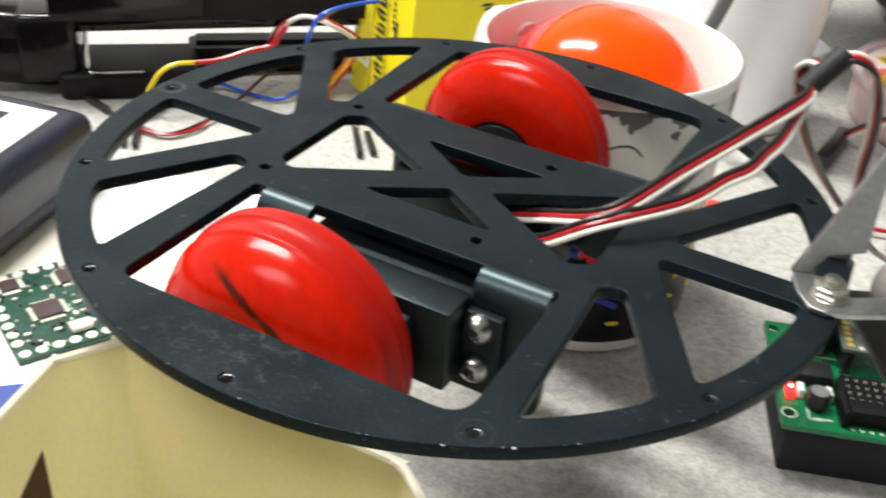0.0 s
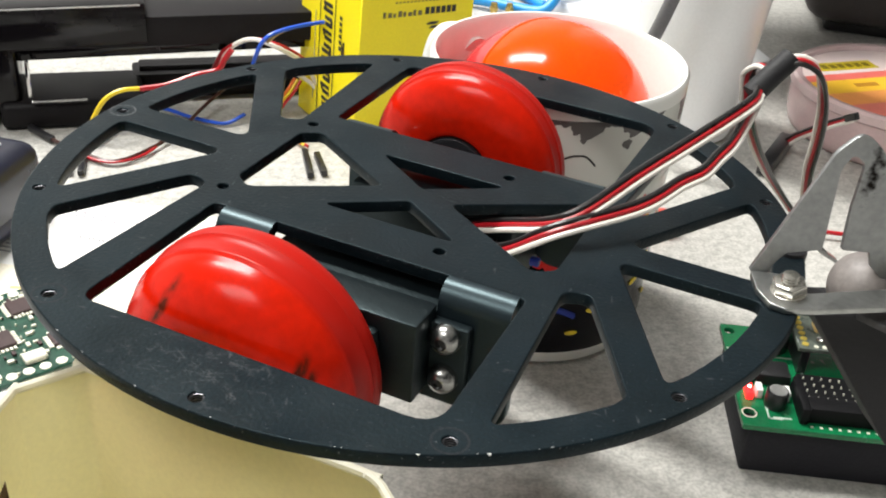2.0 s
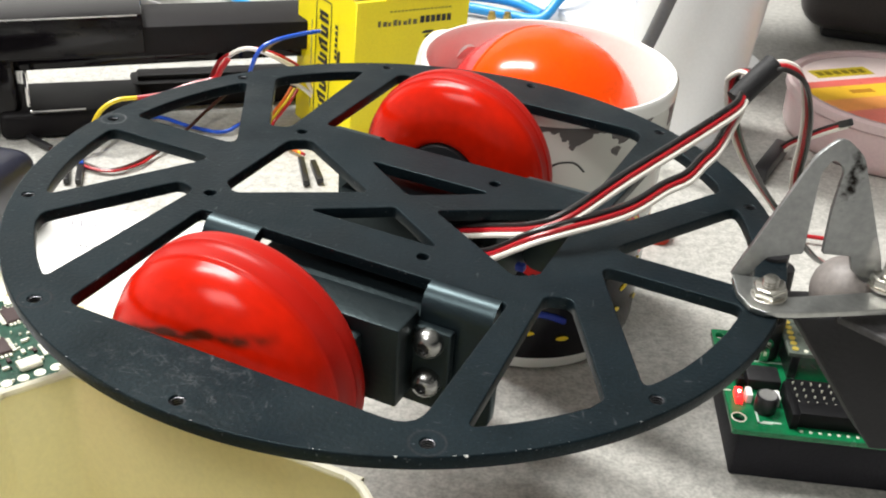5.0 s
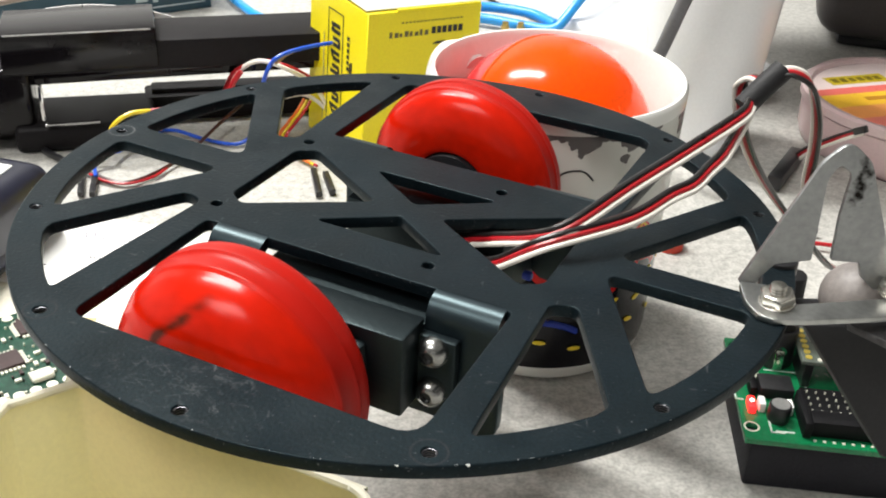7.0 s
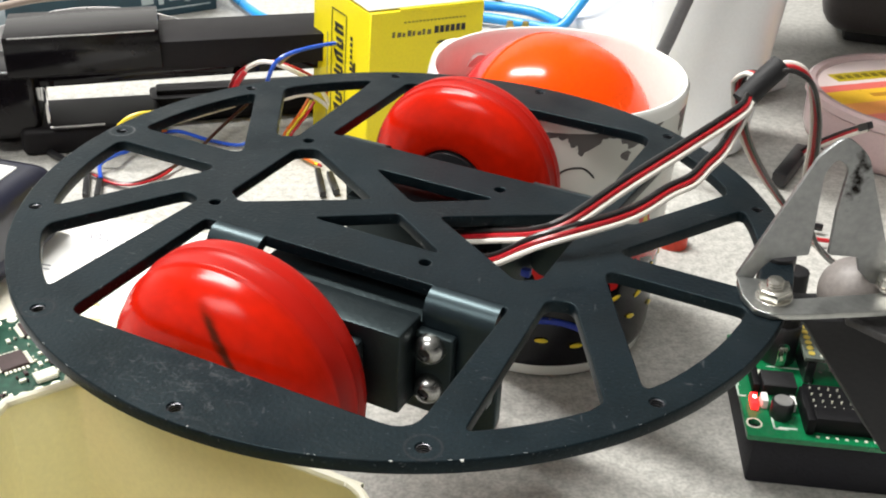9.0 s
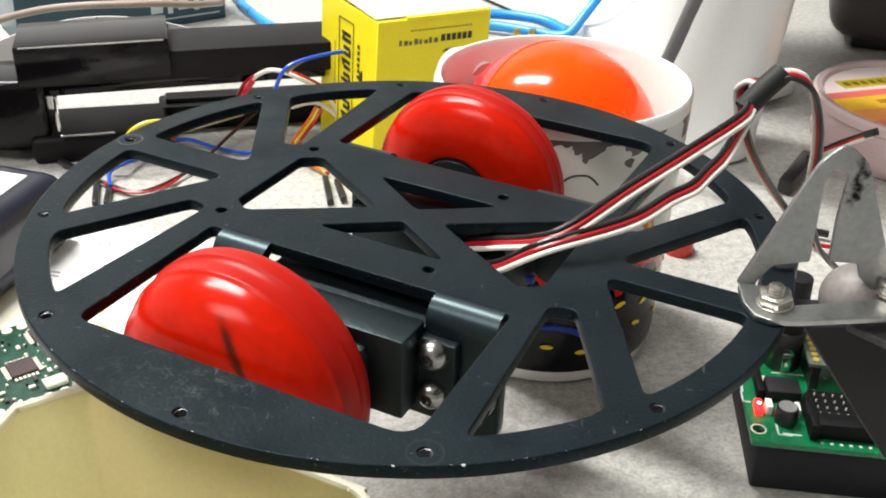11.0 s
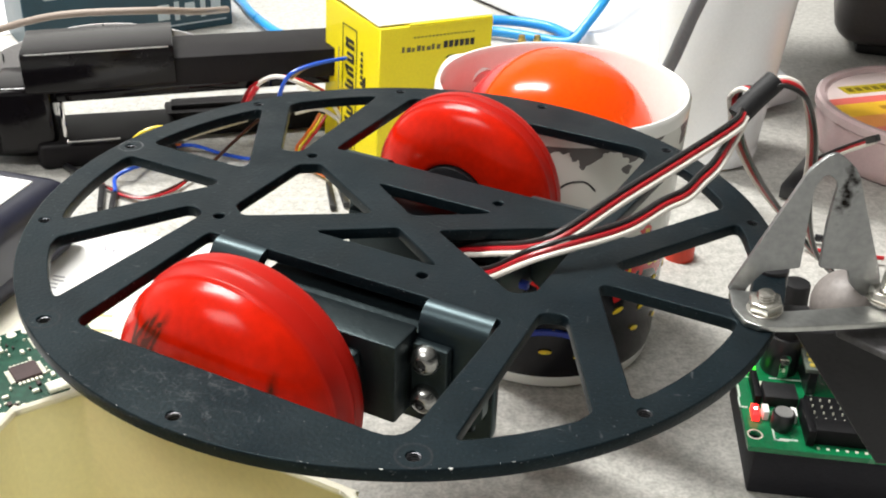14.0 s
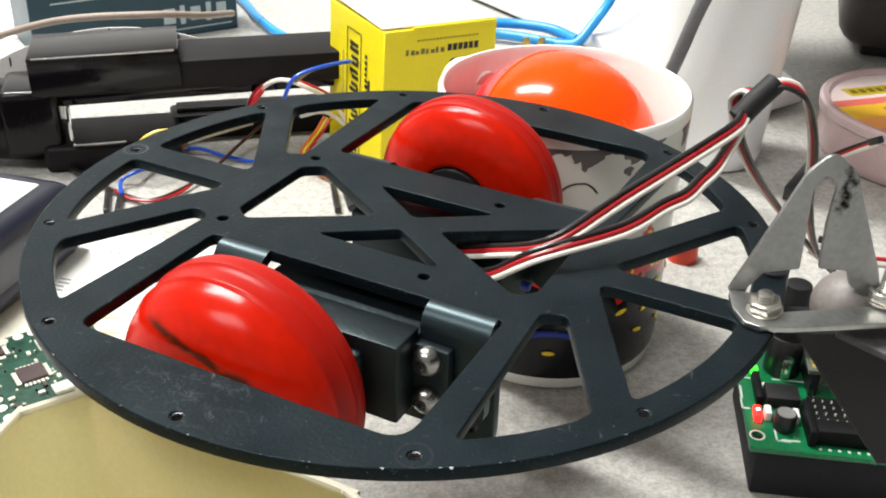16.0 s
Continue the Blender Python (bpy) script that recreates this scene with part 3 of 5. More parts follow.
def servo(sv):
    body = part("servo", box(40.4, 22.0, 20.0, at(0, sv * 19.0, -15.6), 0.8), SERVO, robot, "black servo motor screwed to the bent tabs")
    part("servo_flange", box(55.0, 2.6, 18.5, at(0, sv * 31.4, -15.6), 0.6), SERVO, body)
    if sv < 0:
        part("gear_case", box(40.4, 9.2, 18.2, at(-0.4, sv * 34.9, -12.8), 0.6), SERVO, body)
        part("gear_cover", box(33.0, 3.0, 14.6, at(-4.0, sv * 40.6, -13.6), 1.4), SERVO, body)
    else:
        part("gear_case", box(38.5, 5.0, 17.0, at(-1.0, 34.8, -16.2), 0.8), SERVO, body)
    part("output_shaft", cyl(5.0, 4.0, at(-8.3, sv * 41.5, -15.0, 90)), BLACK, body)
    for u in (-23.6, 23.2):
        for z in (-8.8, -18.2):
            m = at(u, sv * 33.9, z, 90 * (1 if sv < 0 else -1))
            scr = part("screw", lathe([(0, 0.7), (1.15, 0.7), (1.25, 2.0), (1.9, 1.75), (2.5, 1.25), (2.9, 0.5), (3.05, -0.2), (3.05, -1.2), (0, -1.2)], 28), SCREW, body, "polished button-head hex screw")
            scr.matrix_basis = m
            part("socket", cyl(1.2, 0.3, at(0, 0, 0.9), seg=6), BLACK, scr)
    return body


servo(-1)
servo(1)


def wheel(name, sv, material, label):
    """A wheel with its outer face towards -y in its own space."""
    w = new(name, None)
    w.empty_display_size = 0.01
    w.parent = robot
    tagged(w, label)
    cheek = [(0, -11.6), (7, -11.7), (12, -11.6)] if sv < 0 else [(0, -9.4), (10.2, -9.4), (10.4, -11.0), (10.9, -11.5), (12.0, -11.6)]
    prof = cheek + [(14.6, -11.35), (17.0, -10.75), (19.2, -9.75), (21.1, -8.3), (22.7, -6.8), (23.9, -5.0), (24.6, -3.2), (24.85, -2.3), (25.0, -1.95), (25.4, -1.6), (25.55, -1.2), (25.5, -0.8),
                    (25.6, 1.0), (25.85, 2.7), (26.1, 2.95), (26.3, 3.3), (26.2, 3.7), (26.2, 4.4), (26.3, 5.4), (26.2, 6.8), (25.4, 8.0), (23.8, 8.8), (19.0, 9.2), (14.0, 9.4), (10.4, 9.2), (10.0, 8.2), (0, 8.2)]
    if sv > 0:
        prof = [(r, -11.0 + (h + 11.6) * 0.66) for r, h in prof]
    part("tyre", lathe(prof, 112, "Y"), material, w, "glossy red urethane")
    part("hub", cyl(10.0, 4.0, at(0, -9.6 if sv > 0 else 8.6, 0, 90), bevel=0.6), BLACK, w, "black wheel hub")
    return w


wheel_near = wheel("wheel", -1, WHEEL_MARKED, "red wheel with dark pencil smudges on its face")
wheel_far = wheel("wheel", 1, WHEEL_RED, "red wheel with a black hub")

# steel bracket bolted to the rim, with its caster
bracket = new("bracket", None)
bracket.empty_display_size = 0.01
bracket.parent = robot
tagged(bracket, "galvanised steel bracket bolted to the plate rim")
UPRIGHT = [(-0.0, -0.0), (12.3, 25.4, 6.0), (16.8, 29.9, 12.0), (21.7, 25.7, 6.0), (29.3, 5.4), (30.7, 0.3), (27.6, -1.1), (24.0, 2.1), (23.1, 5.1), (17.4, 5.3), (17.4, 14.5), (18.3, 23.3, 3.0), (15.7, 25.1, 3.0), (13.8, 22.0, 5.0), (13.7, 10.8), (13.6, 5.1), (6.6, 4.0), (4.0, 0.8), (2.6, -3.0)]
up_me = sheet([fillet(UPRIGHT, 0.6)], 1.2, 0.15)


def stained_steel():
    """Galvanised steel with a black marker stain near one edge."""
    m = mat("stained_steel", (0.37, 0.38, 0.38), 0.38, metal=1.0, var=0.13, scale=120, fine=700, bump=0.12)
    nt = m.node_tree
    b = nt.nodes["Principled BSDF"]
    old = b.inputs["Base Color"].links[0].from_socket
    tc = nt.nodes.new("ShaderNodeTexCoord")
    mp = nt.nodes.new("ShaderNodeMapping")
    mp.vector_type = "TEXTURE"
    mp.inputs["Location"].default_value = (0.0203, 0.0212, 0)
    mp.inputs["Rotation"].default_value = (0, 0, radians(-8))
    mp.inputs["Scale"].default_value = (0.0021, 0.0066, 0.01)
    nt.links.new(tc.outputs["Object"], mp.inputs["Vector"])
    far = nt.nodes.new("ShaderNodeVectorMath")
    far.operation = "LENGTH"
    nt.links.new(mp.outputs[0], far.inputs[0])
    n = nt.nodes.new("ShaderNodeTexNoise")
    n.inputs["Scale"].default_value, n.inputs["Detail"].default_value = 520, 6
    nt.links.new(tc.outputs["Object"], n.inputs["Vector"])
    s = nt.nodes.new("ShaderNodeMath")
    s.operation = "MULTIPLY_ADD"
    s.inputs[1].default_value = 3.4
    nt.links.new(n.outputs["Fac"], s.inputs[0])
    nt.links.new(far.outputs["Value"], s.inputs[2])
    r = nt.nodes.new("ShaderNodeMapRange")
    r.inputs["From Min"].default_value, r.inputs["From Max"].default_value = 2.6, 1.7
    nt.links.new(s.outputs[0], r.inputs["Value"])
    mix = nt.nodes.new("ShaderNodeMix")
    mix.data_type = "RGBA"
    mix.inputs["B"].default_value = (0.02, 0.017, 0.015, 1)
    nt.links.new(r.outputs[0], mix.inputs["Factor"])
    nt.links.new(old, mix.inputs["A"])
    nt.links.new(mix.outputs["Result"], b.inputs["Base Color"])
    return m


upright = part("upright", up_me, stained_steel(), bracket)
upright.matrix_basis = Matrix(((0.9027, -0.0599, 0.4261, 0.07106), (0.4303, 0.1256, -0.8939, 0.00572), (0.0000, 0.9903, 0.1392, 0.00130), (0, 0, 0, 1)))
FLANGE = [(71.1, 5.7, 1.3), (73.6, -0.8, 1.3), (76.9, -4.6, 1.3), (79.9, -4.9, 1.3), (85.2, -2.1, 1.3), (108.0, 13.3, 1.3), (107.3, 19.9, 1.3), (97.4, 13.5, 1.3), (82.6, 2.6, 1.3), (77.1, 7.4, 1.3)]
fl = part("flange", sheet([fillet([p[:2] for p in FLANGE], 1.0)], 1.3, 0.15), STEEL, bracket)
fl.location = (0, 0, 0.0014)


def hex_bolt(p, lean, top):
    b = new("bolt", None)
    b.empty_display_size = 0.005
    b.parent = bracket
    b.matrix_basis = at(p[0], p[1], 1.4, lean[0], lean[1], 20)
    tagged(b, "zinc hex nut and bolt end")
    part("washer", cyl(3.5, 0.5, at(0, 0, 0.3), bevel=0.1), ZINC, b)
    part("nut", cyl(3.4, 2.2, at(0, 0, 1.6), seg=6, bevel=0.4), ZINC, b)
    rows = [(0, top)]
    rows += [(1.45 + 0.2 * (i % 2), top - 0.2 - 0.3 * i) for i in range(int((top - 2.0) / 0.3))] + [(0, 2.0)]
    part("thread", lathe(rows, 20), ZINC, b)
    return b


BOLTS = [(79.3, 1.3, 1.5), (99.4, 16.2, 1.5)]
hex_bolt(BOLTS[0], (4, -6), 4.4)
hex_bolt(BOLTS[1], (-3, 5), 9.0)
BALL = [(90.6, 18.7, -4.0)]
ballm = bmesh.new()
bmesh.ops.create_uvsphere(ballm, u_segments=32, v_segments=20, radius=7.4 * MM, matrix=at(BALL[0][0] + 2.2, BALL[0][1] + 3.0, -4.4))
part("caster_ball", ballm, GREY_BALL, bracket, "dull grey caster ball")
WEDGE = [(6.0, -4.7), (14.8, -5.0), (36.7, -35.0), (61.8, -35.5), (54.8, -3.2)]
wedge = part("caster_housing", sheet([fillet(WEDGE, 0.8)], 13.0, 0.5), BLACK_MATT, bracket, "black wedge-shaped caster housing")
wedge.matrix_basis = Matrix(((0.9027, -0.0599, 0.4261, 0.07149), (0.4303, 0.1256, -0.8939, 0.00481), (0.0000, 0.9903, 0.1392, -0.00270), (0, 0, 0, 1)))
SLAB = [(92.8, 8.7, -4.0), (103.5, 4.8, -4.0), (115.6, 11.0, -4.0), (114.7, 22.8, -4.0), (92.4, 10.8, -4.0)]
slab = part("housing_lid", sheet([fillet([p[:2] for p in SLAB], 0.6)], 1.6, 0.3), mat("dusty_black", (0.05, 0.048, 0.05), 0.6, var=0.4, scale=300, bump=0.4), bracket)
slab.location = (0, 0, -0.0032)
POST = [(76.8, 20.5, -3.0), (80.1, 10.9, -3.0)]
part("spacer", cyl(3.6, 9.0, at(POST[0][0], POST[0][1], -3.6), bevel=0.4), BLACK, bracket)

BLUE_AT = [(25.5, 10.2, -13.0)]
module = part("driver_module", box(11, 9, 2.6, at(12, 8, -12), 0.5), BLACK_MATT, robot, "dark circuit module hung under the plate")
part("blue_connector", box(2.2, 1.8, 1.8, at(BLUE_AT[0][0], BLUE_AT[0][1], -14.2), 0.3), mat("dark_blue_plastic", (0.01, 0.025, 0.20), 0.35), module)
for k in range(5):
    part("component", box(1.6, 1.2, 0.8, at(8 + 2.0 * k, 2 * (k % 3) + 6, -10.4), 0.2), (ZINC, BLACK, GOLD)[k % 3], module)

# ---------- servo cables ----------


def ribbon(points, colours, label, pitch=1.15, r=0.62, tilt=0.0, category="cable", name="servo_cable"):
    c = thing(name, Matrix(), label, category, "servo cables")
    n = len(colours)
    for i, m in enumerate(colours):
        d = (i - (n - 1) / 2) * pitch
        part("wire", tube(points, r, 8, 8, (d * math.cos(tilt), d * math.sin(tilt))), m, c)
    return c


UPPER = [(8.4, -0.7, 85.0), (18.7, -5.4, 88.0), (25.8, -16.8, 95.0), (32.5, -18.1, 98.5), (45.5, -9.7, 103.0), (59.1, -1.5, 107.5), (73.5, 7.8, 112.2), (77.0, 12.4, 113.5)]
LOWER = [(8.9, -2.4, 83.0), (12.4, -8.1, 84.0), (17.7, -14.9, 87.5), (26.5, -20.5, 95.5), (45.0, -15.1, 98.5), (55.3, -8.5, 100.8), (60.8, -5.7, 102.0), (64.7, -2.4, 104.0), (68.8, 1.2, 106.0), (73.8, 8.2, 109.0), (76.7, 12.3, 112.0)]
ribbon(UPPER, (W_BLACK, W_RED, W_WHITE), "black red and white ribbon cable rising off the plate", tilt=-0.9)
ribbon(LOWER, (W_BLACK, W_RED, W_WHITE), "black red and white ribbon cable lying over the plate", tilt=-0.9)
SLEEVE = [(76.5, 15.2, 111.5), (80.6, 16.8, 115.5), (85.2, 19.0, 119.0)]
sleeve = thing("cable_sleeve", Matrix(), "black heat-shrink sleeve round two servo cables", "cable sleeve")
part("tube", tube(SLEEVE, 2.7, 20, 6), BLACK_MATT, sleeve)
LOOP_A = [(83.5, 18.4, 118.5), (87.4, 16.6, 119.5), (91.9, 16.6, 116.5), (97.7, 22.1, 106.0), (104.3, 33.0, 92.0), (109.9, 43.6, 77.0), (118.9, 55.8, 58.0), (129.3, 64.4, 43.0), (146.1, 79.8, 28.0)]
LOOP_B = [(81.2, 16.4, 116.5), (79.4, 20.6, 116.5), (78.1, 22.9, 114.5), (78.3, 23.8, 111.0), (79.9, 25.3, 106.0), (84.0, 30.6, 98.0), (92.8, 40.2, 85.0), (105.8, 53.0, 69.0), (123.8, 63.3, 49.0), (138.4, 72.7, 34.0)]
ribbon(LOOP_A, (W_WHITE, W_RED, W_BLACK), "servo cable looping down from its sleeve", tilt=-0.5)
ribbon(LOOP_B, (W_WHITE, W_RED, W_BLACK), "servo cable curling back out of its sleeve", tilt=0.0)

# ---------- the mug and its ball ----------
mug = thing("mug", at(49.4, 94.6, 0) @ Matrix.Diagonal((1.015, 1.015, 1.05, 1)), "white printed ceramic mug with black band and flames", "mug")
part("cup", lathe([(37.4, 85.2), (38.2, 84.2), (38.1, 78), (36.9, 40), (36.4, 8), (35.4, 2), (34.0, 0.6), (32, 0), (0, 1.2)], 96), MUG, mug, "white glaze printed with a black band")
part("inside", lathe([(0, 3.5), (30, 3.5), (34.0, 6.5), (35.2, 40), (36.0, 83.6), (36.7, 85.1), (37.4, 85.2)], 96), WHITE, mug)
sq = [(radians(-103 + 2.6 * k), 68.6 + (0, 0, 0.2, 1.6, 2.3, 2.5, 2.4, 1.4, -0.4)[k]) for k in range(9)]
part("drawn_line", tube([(37.8 * math.cos(a), 37.8 * math.sin(a), z) for a, z in sq], 0.32, 6, 4), INK, mug)
hd = [(0, 37.5 + dx, z) for dx, z in ((-1.5, 74), (7, 76), (14, 72), (17, 58), (14, 42), (7, 31), (-1.5, 27))]
ha = radians(36)
part("handle", tube([(x * math.cos(ha) - y * math.sin(ha), x * math.sin(ha) + y * math.cos(ha), z) for x, y, z in hd], 5.0, 14, 8), WHITE, mug)
for i in range(30):
    a = radians(-150 + 7 * i + (i * 37 % 5))
    z = 12 + (i * 53 % 23)
    leaf = bmesh.new()
    bmesh.ops.create_uvsphere(leaf, u_segments=12, v_segments=6, radius=1.0, matrix=Matrix.Diagonal((0.0021, 0.0003, 0.0008, 1)))
    dash = part("yellow_dash", leaf, YELLOW_INK, mug)
    dash.matrix_basis = at(36.9 * math.cos(a), 36.9 * math.sin(a), z, 0, 14 * (i % 3 - 1), math.degrees(a) + 90)
arc = [(36.75 * math.cos(radians(a)), 36.75 * math.sin(radians(a)), 22.0 - 0.012 * (a + 96) ** 2) for a in range(-112, -79, 4)]
part("blue_stripe", tube(arc, 1.0, 8, 3), mat("deep_blue_ink", (0.006, 0.03, 0.30), 0.3), mug)

egg = thing("toy_egg", at(48.6, 97, 65, 0, 0, 0), "glossy two-colour orange and red plastic ball in the mug", "ball")
half = lathe([(32.6 * math.sin(radians(a)), 32.6 * math.cos(radians(a))) for a in range(0, 91, 5)] + [(32.9, -0.3), (32.9, -1.0), (32.0, -1.1)], 72)
eo = part("orange_half", half, ORANGE, egg)
seam = Vector((0.55, -0.78, 0.30)).to_track_quat("Z", "Y").to_matrix().to_4x4()
eo.matrix_basis = seam
half = lathe([(32.3, 0.0)] + [(32.3 * math.sin(radians(a)), 32.3 * math.cos(radians(a))) for a in range(95, 181, 5)], 72)
er = part("red_half", half, RED_PLASTIC, egg)
er.matrix_basis = seam
cu = bpy.data.curves.new("lettering", "FONT")
cu.body, cu.size, cu.extrude, cu.align_x = "CIAL", 0.0058, 0.0003, "CENTER"
tob = bpy.data.objects.new("lettering", cu)
tme = bpy.data.meshes.new_from_object(tob)
bpy.data.objects.remove(tob)
tx = part("lettering", tme, mat("pale_orange", (0.88, 0.095, 0.008), 0.25), egg)
tx.matrix_basis = at(13.6, -23.8, 17.2, 55, 0, 31)

# ---------- the yellow carton ----------
fuse_box = thing("fuse_box", at(-8.4, 205.0, 0, 0, 2.0, 27), "yellow card box with black printing, top flap loose", "box")
part("body", box(54, 53, 69, at(27, 26.5, 34.5), 0.5, 1), YELLOW, fuse_box)
part("flap", box(54.6, 52, 0.7, at(27.2, 27.4, 70.7, 2.0, 0, 0), 0.2, 1), CARD_INSIDE, fuse_box, "white card flap")
part("flap_edge", box(40, 1.0, 1.4, at(33, -0.3, 69.3), 0.2, 1), YELLOW, fuse_box)


def face_bar(x, z, w, h, material, lean=0.0):
    """Printing on the broad face."""
    bm = bmesh.new()
    lo = [bm.verts.new((a * MM, -0.0001, b * MM)) for a, b in ((x, z), (x + w, z), (x + w + lean, z + h), (x + lean, z + h))]
    f = bm.faces.new(lo)
    ex = bmesh.ops.extrude_face_region(bm, geom=[f])
    bmesh.ops.translate(bm, verts=[v for v in ex["geom"] if isinstance(v, bmesh.types.BMVert)], vec=(0, -0.0001, 0))
    return part("print", bm, material, fuse_box, smooth=0)


def side_bar(y, z, w, h, material):
    bm = bmesh.new()
    lo = [bm.verts.new((-0.0002, a * MM, b * MM)) for a, b in ((y, z), (y + w, z), (y + w, z + h), (y, z + h))]
    f = bm.faces.new(lo)
    ex = bmesh.ops.extrude_face_region(bm, geom=[f])
    bmesh.ops.translate(bm, verts=[v for v in ex["geom"] if isinstance(v, bmesh.types.BMVert)], vec=(-0.0001, 0, 0))
    return part("print", bm, material, fuse_box, smooth=0)


OLIVE = mat("olive_grey_ink", (0.16, 0.14, 0.05), 0.5)
for i in range(8):
    face_bar(10.2 + 2.35 * i, 58.0, 1.2 + 0.5 * (i % 2), 2.4 - 0.4 * (i % 3), OLIVE)
for i in range(6):
    face_bar(30.0 + 2.6 * i, 58.2, 1.9, 2.9, INK)
face_bar(31, 53.6, 4.6, 1.1, INK, 1.6)
face_bar(32.4, 51.9, 3.6, 1.1, INK, 1.6)
for i in range(17):
    face_bar(15.5 + 1.75 * i, 63.6, 1.1, 0.7, mat("olive_ink", (0.35, 0.28, 0.02), 0.5))
for y0, z0, w, h in ((20.5, 4, 0.5, 58), (34, 4, 0.5, 58), (20.5, 61.6, 14.0, 0.5)):
    side_bar(y0, z0, w, h, INK)
for i in range(9):
    # heavy slanted strokes of a word that runs down the side
    z = 52.5 - 6.0 * i
    side_bar(23.0, z, 8.4 if i in (0, 3, 4) else 6.4, 1.7, INK)
    side_bar(23.4, z + 2.7, 6.4 if i % 2 else 8.0, 1.6, INK)
    side_bar(23.0 if i % 2 else 29.0, z + 1.2, 1.6, 2.0, INK)
for i in range(6):
    side_bar(14.6, 40 + 2.6 * i, 2.0, 1.6, INK)
side_bar(11.8, 36.5, 1.2, 8, INK)
side_bar(13.4, 37.5, 0.8, 6, INK)
side_bar(38, 10, 0.4, 40, GREY_INK)

# ---------- stapler ----------
stapler = thing("stapler", at(-144, 226, 0, 0, 0, 11), "glossy black desktop stapler", "stapler")
RUBBER = mat("black_rubber_top", (0.009, 0.008, 0.009), 0.5, var=0.2, spec=0.15)
part("base_foot", box(58, 36, 12, at(18, 10, 6), 3, 3), RUBBER, stapler)
part("base", box(134, 16, 12.4, at(110, 27, 6.2), 1.5, 2), RUBBER, stapler)
part("base_rib", box(128, 9, 3.0, at(110, 27, 13.4), 1.0, 2), RUBBER, stapler)
part("anvil", box(14, 8, 1.2, at(164, 27, 15.2), 0.4), CHROME, stapler)
part("pivot_block", box(24, 30, 30, at(-14, 10, 22), 3, 3), GLOSS_BLACK, stapler)
part("pivot_post", box(1.8, 1.8, 16, at(1.5, -5, 22), 0.6), CHROME, stapler)
part("magazine", box(178, 20, 7, at(84, 10, 32.5, 0, -1.0), 1.5, 2), GLOSS_BLACK, stapler)
part("top_arm", box(186, 30, 13, at(84, 10, 41, 0, -0.4), 1.0, 2), RUBBER, stapler)
cap = bmesh.new()
box(62, 33, 17, at(19, 10, 44.2, 0, -1), 0.7, 2, bm=cap)
part("cap", cap, GLOSS_BLACK, stapler)
# bright strip modelled as the highlight along the cap's front top edge
part("edge_highlight", box(58, 0.8, 0.6, at(19, -6.3, 52.3, 0, -1), 0.2), CHROME, stapler)
part("spring_rod", tube([(2, -8.0, 13.0), (14, -8.4, 13.4), (24, -8.4, 13.6)], 0.7, 8, 4), CHROME, stapler)
part("heel", box(64, 30, 34, at(-34, 12, 20, 0, 6), 12, 4), GLOSS_BLACK, stapler)

# ---------- meter ----------
meter = thing("meter", at(-119, 151, 0, 0, 0, -18), "dark blue handheld meter with white face and display", "meter")
part("case", box(150, 84, 30, at(-75, -42, 15), 7, 4), NAVY, meter)
part("face_plate", box(128, 64, 0.8, at(-74, -42, 30.2), 0.3, 1), PAPER, meter, "white face label")
part("display", box(30, 22, 1.0, at(-42, -30, 30.5), 0.4, 1), LCD, meter)
part("display_bezel", box(36, 27, 0.9, at(-42, -30, 30.35), 0.4, 1), BLACK_MATT, meter)
part("button", box(24, 9, 1.4, at(-40, -58, 30.6), 0.6), GREY_CASE, meter)
for i in range(4):
    bar(-31 + 5.0 * i, -51, 3.4, 5.0, GREY_INK, meter, 30.6, "lettering", 0.8)
part("bumper", box(151, 85, 9, at(-75, -42, 8), 4, 3), mat("navy_rubber", (0.01, 0.012, 0.035), 0.5), meter)


# ---------- cards, printed paper, loose circuit board ----------
card = thing("business_card", at(-98, 132, 0.3, 0, 0, -17), "white business card with small grey printing", "card")
part("sheet", box(86, 52, 0.4, at(0, 0, 0)), PAPER, card)
def written(body, size, m, material, parent):
    cu = bpy.data.curves.new("lettering", "FONT")
    cu.body, cu.size, cu.extrude = body, size * MM, 0.00005
    tmp = bpy.data.objects.new("lettering", cu)
    me = bpy.data.meshes.new_from_object(tmp)
    bpy.data.objects.remove(tmp)
    bpy.data.curves.remove(cu)
    me.materials.clear()
    ob = part("lettering", me, material, parent)
    ob.matrix_basis = m
    return ob


written("Welcome", 7.5, at(-18, 9.5, 0.25), PALE_INK, card)
written("www.", 5.0, at(-8, -3.5, 0.25), GREY_INK, card)
for j in range(4):
    for i in range(3):
        bar(-36 + 6 * i + (j % 2), -12 - 2.4 * j, 4.6, 0.8, PALE_INK, card, 0.2, "lettering")

leaflet = thing("leaflet", at(-128, 78, 0.2, 0, 0, -6), "cream printed leaflet lying under a circuit board", "paper")
part("sheet", box(104, 130, 0.3, at(0, 0, 0)), CREAM, leaflet)
for j in range(5):
    bar(4 + (j % 2) * 3, 30 - 4.4 * j, 24 - 3 * (j % 3), 1.6, TAN_INK, leaflet, 0.15, "lettering")
slip = thing("paper_slip", at(-146, 40, 0.6, 0, 0, 14), "white paper slip with a blue printed edge", "paper")
part("sheet", box(84, 54, 0.3, at(0, 0, 0)), PAPER, slip)
bar(-42, -27, 84, 13, BLUE_INK, slip, 0.15, "printed_band")

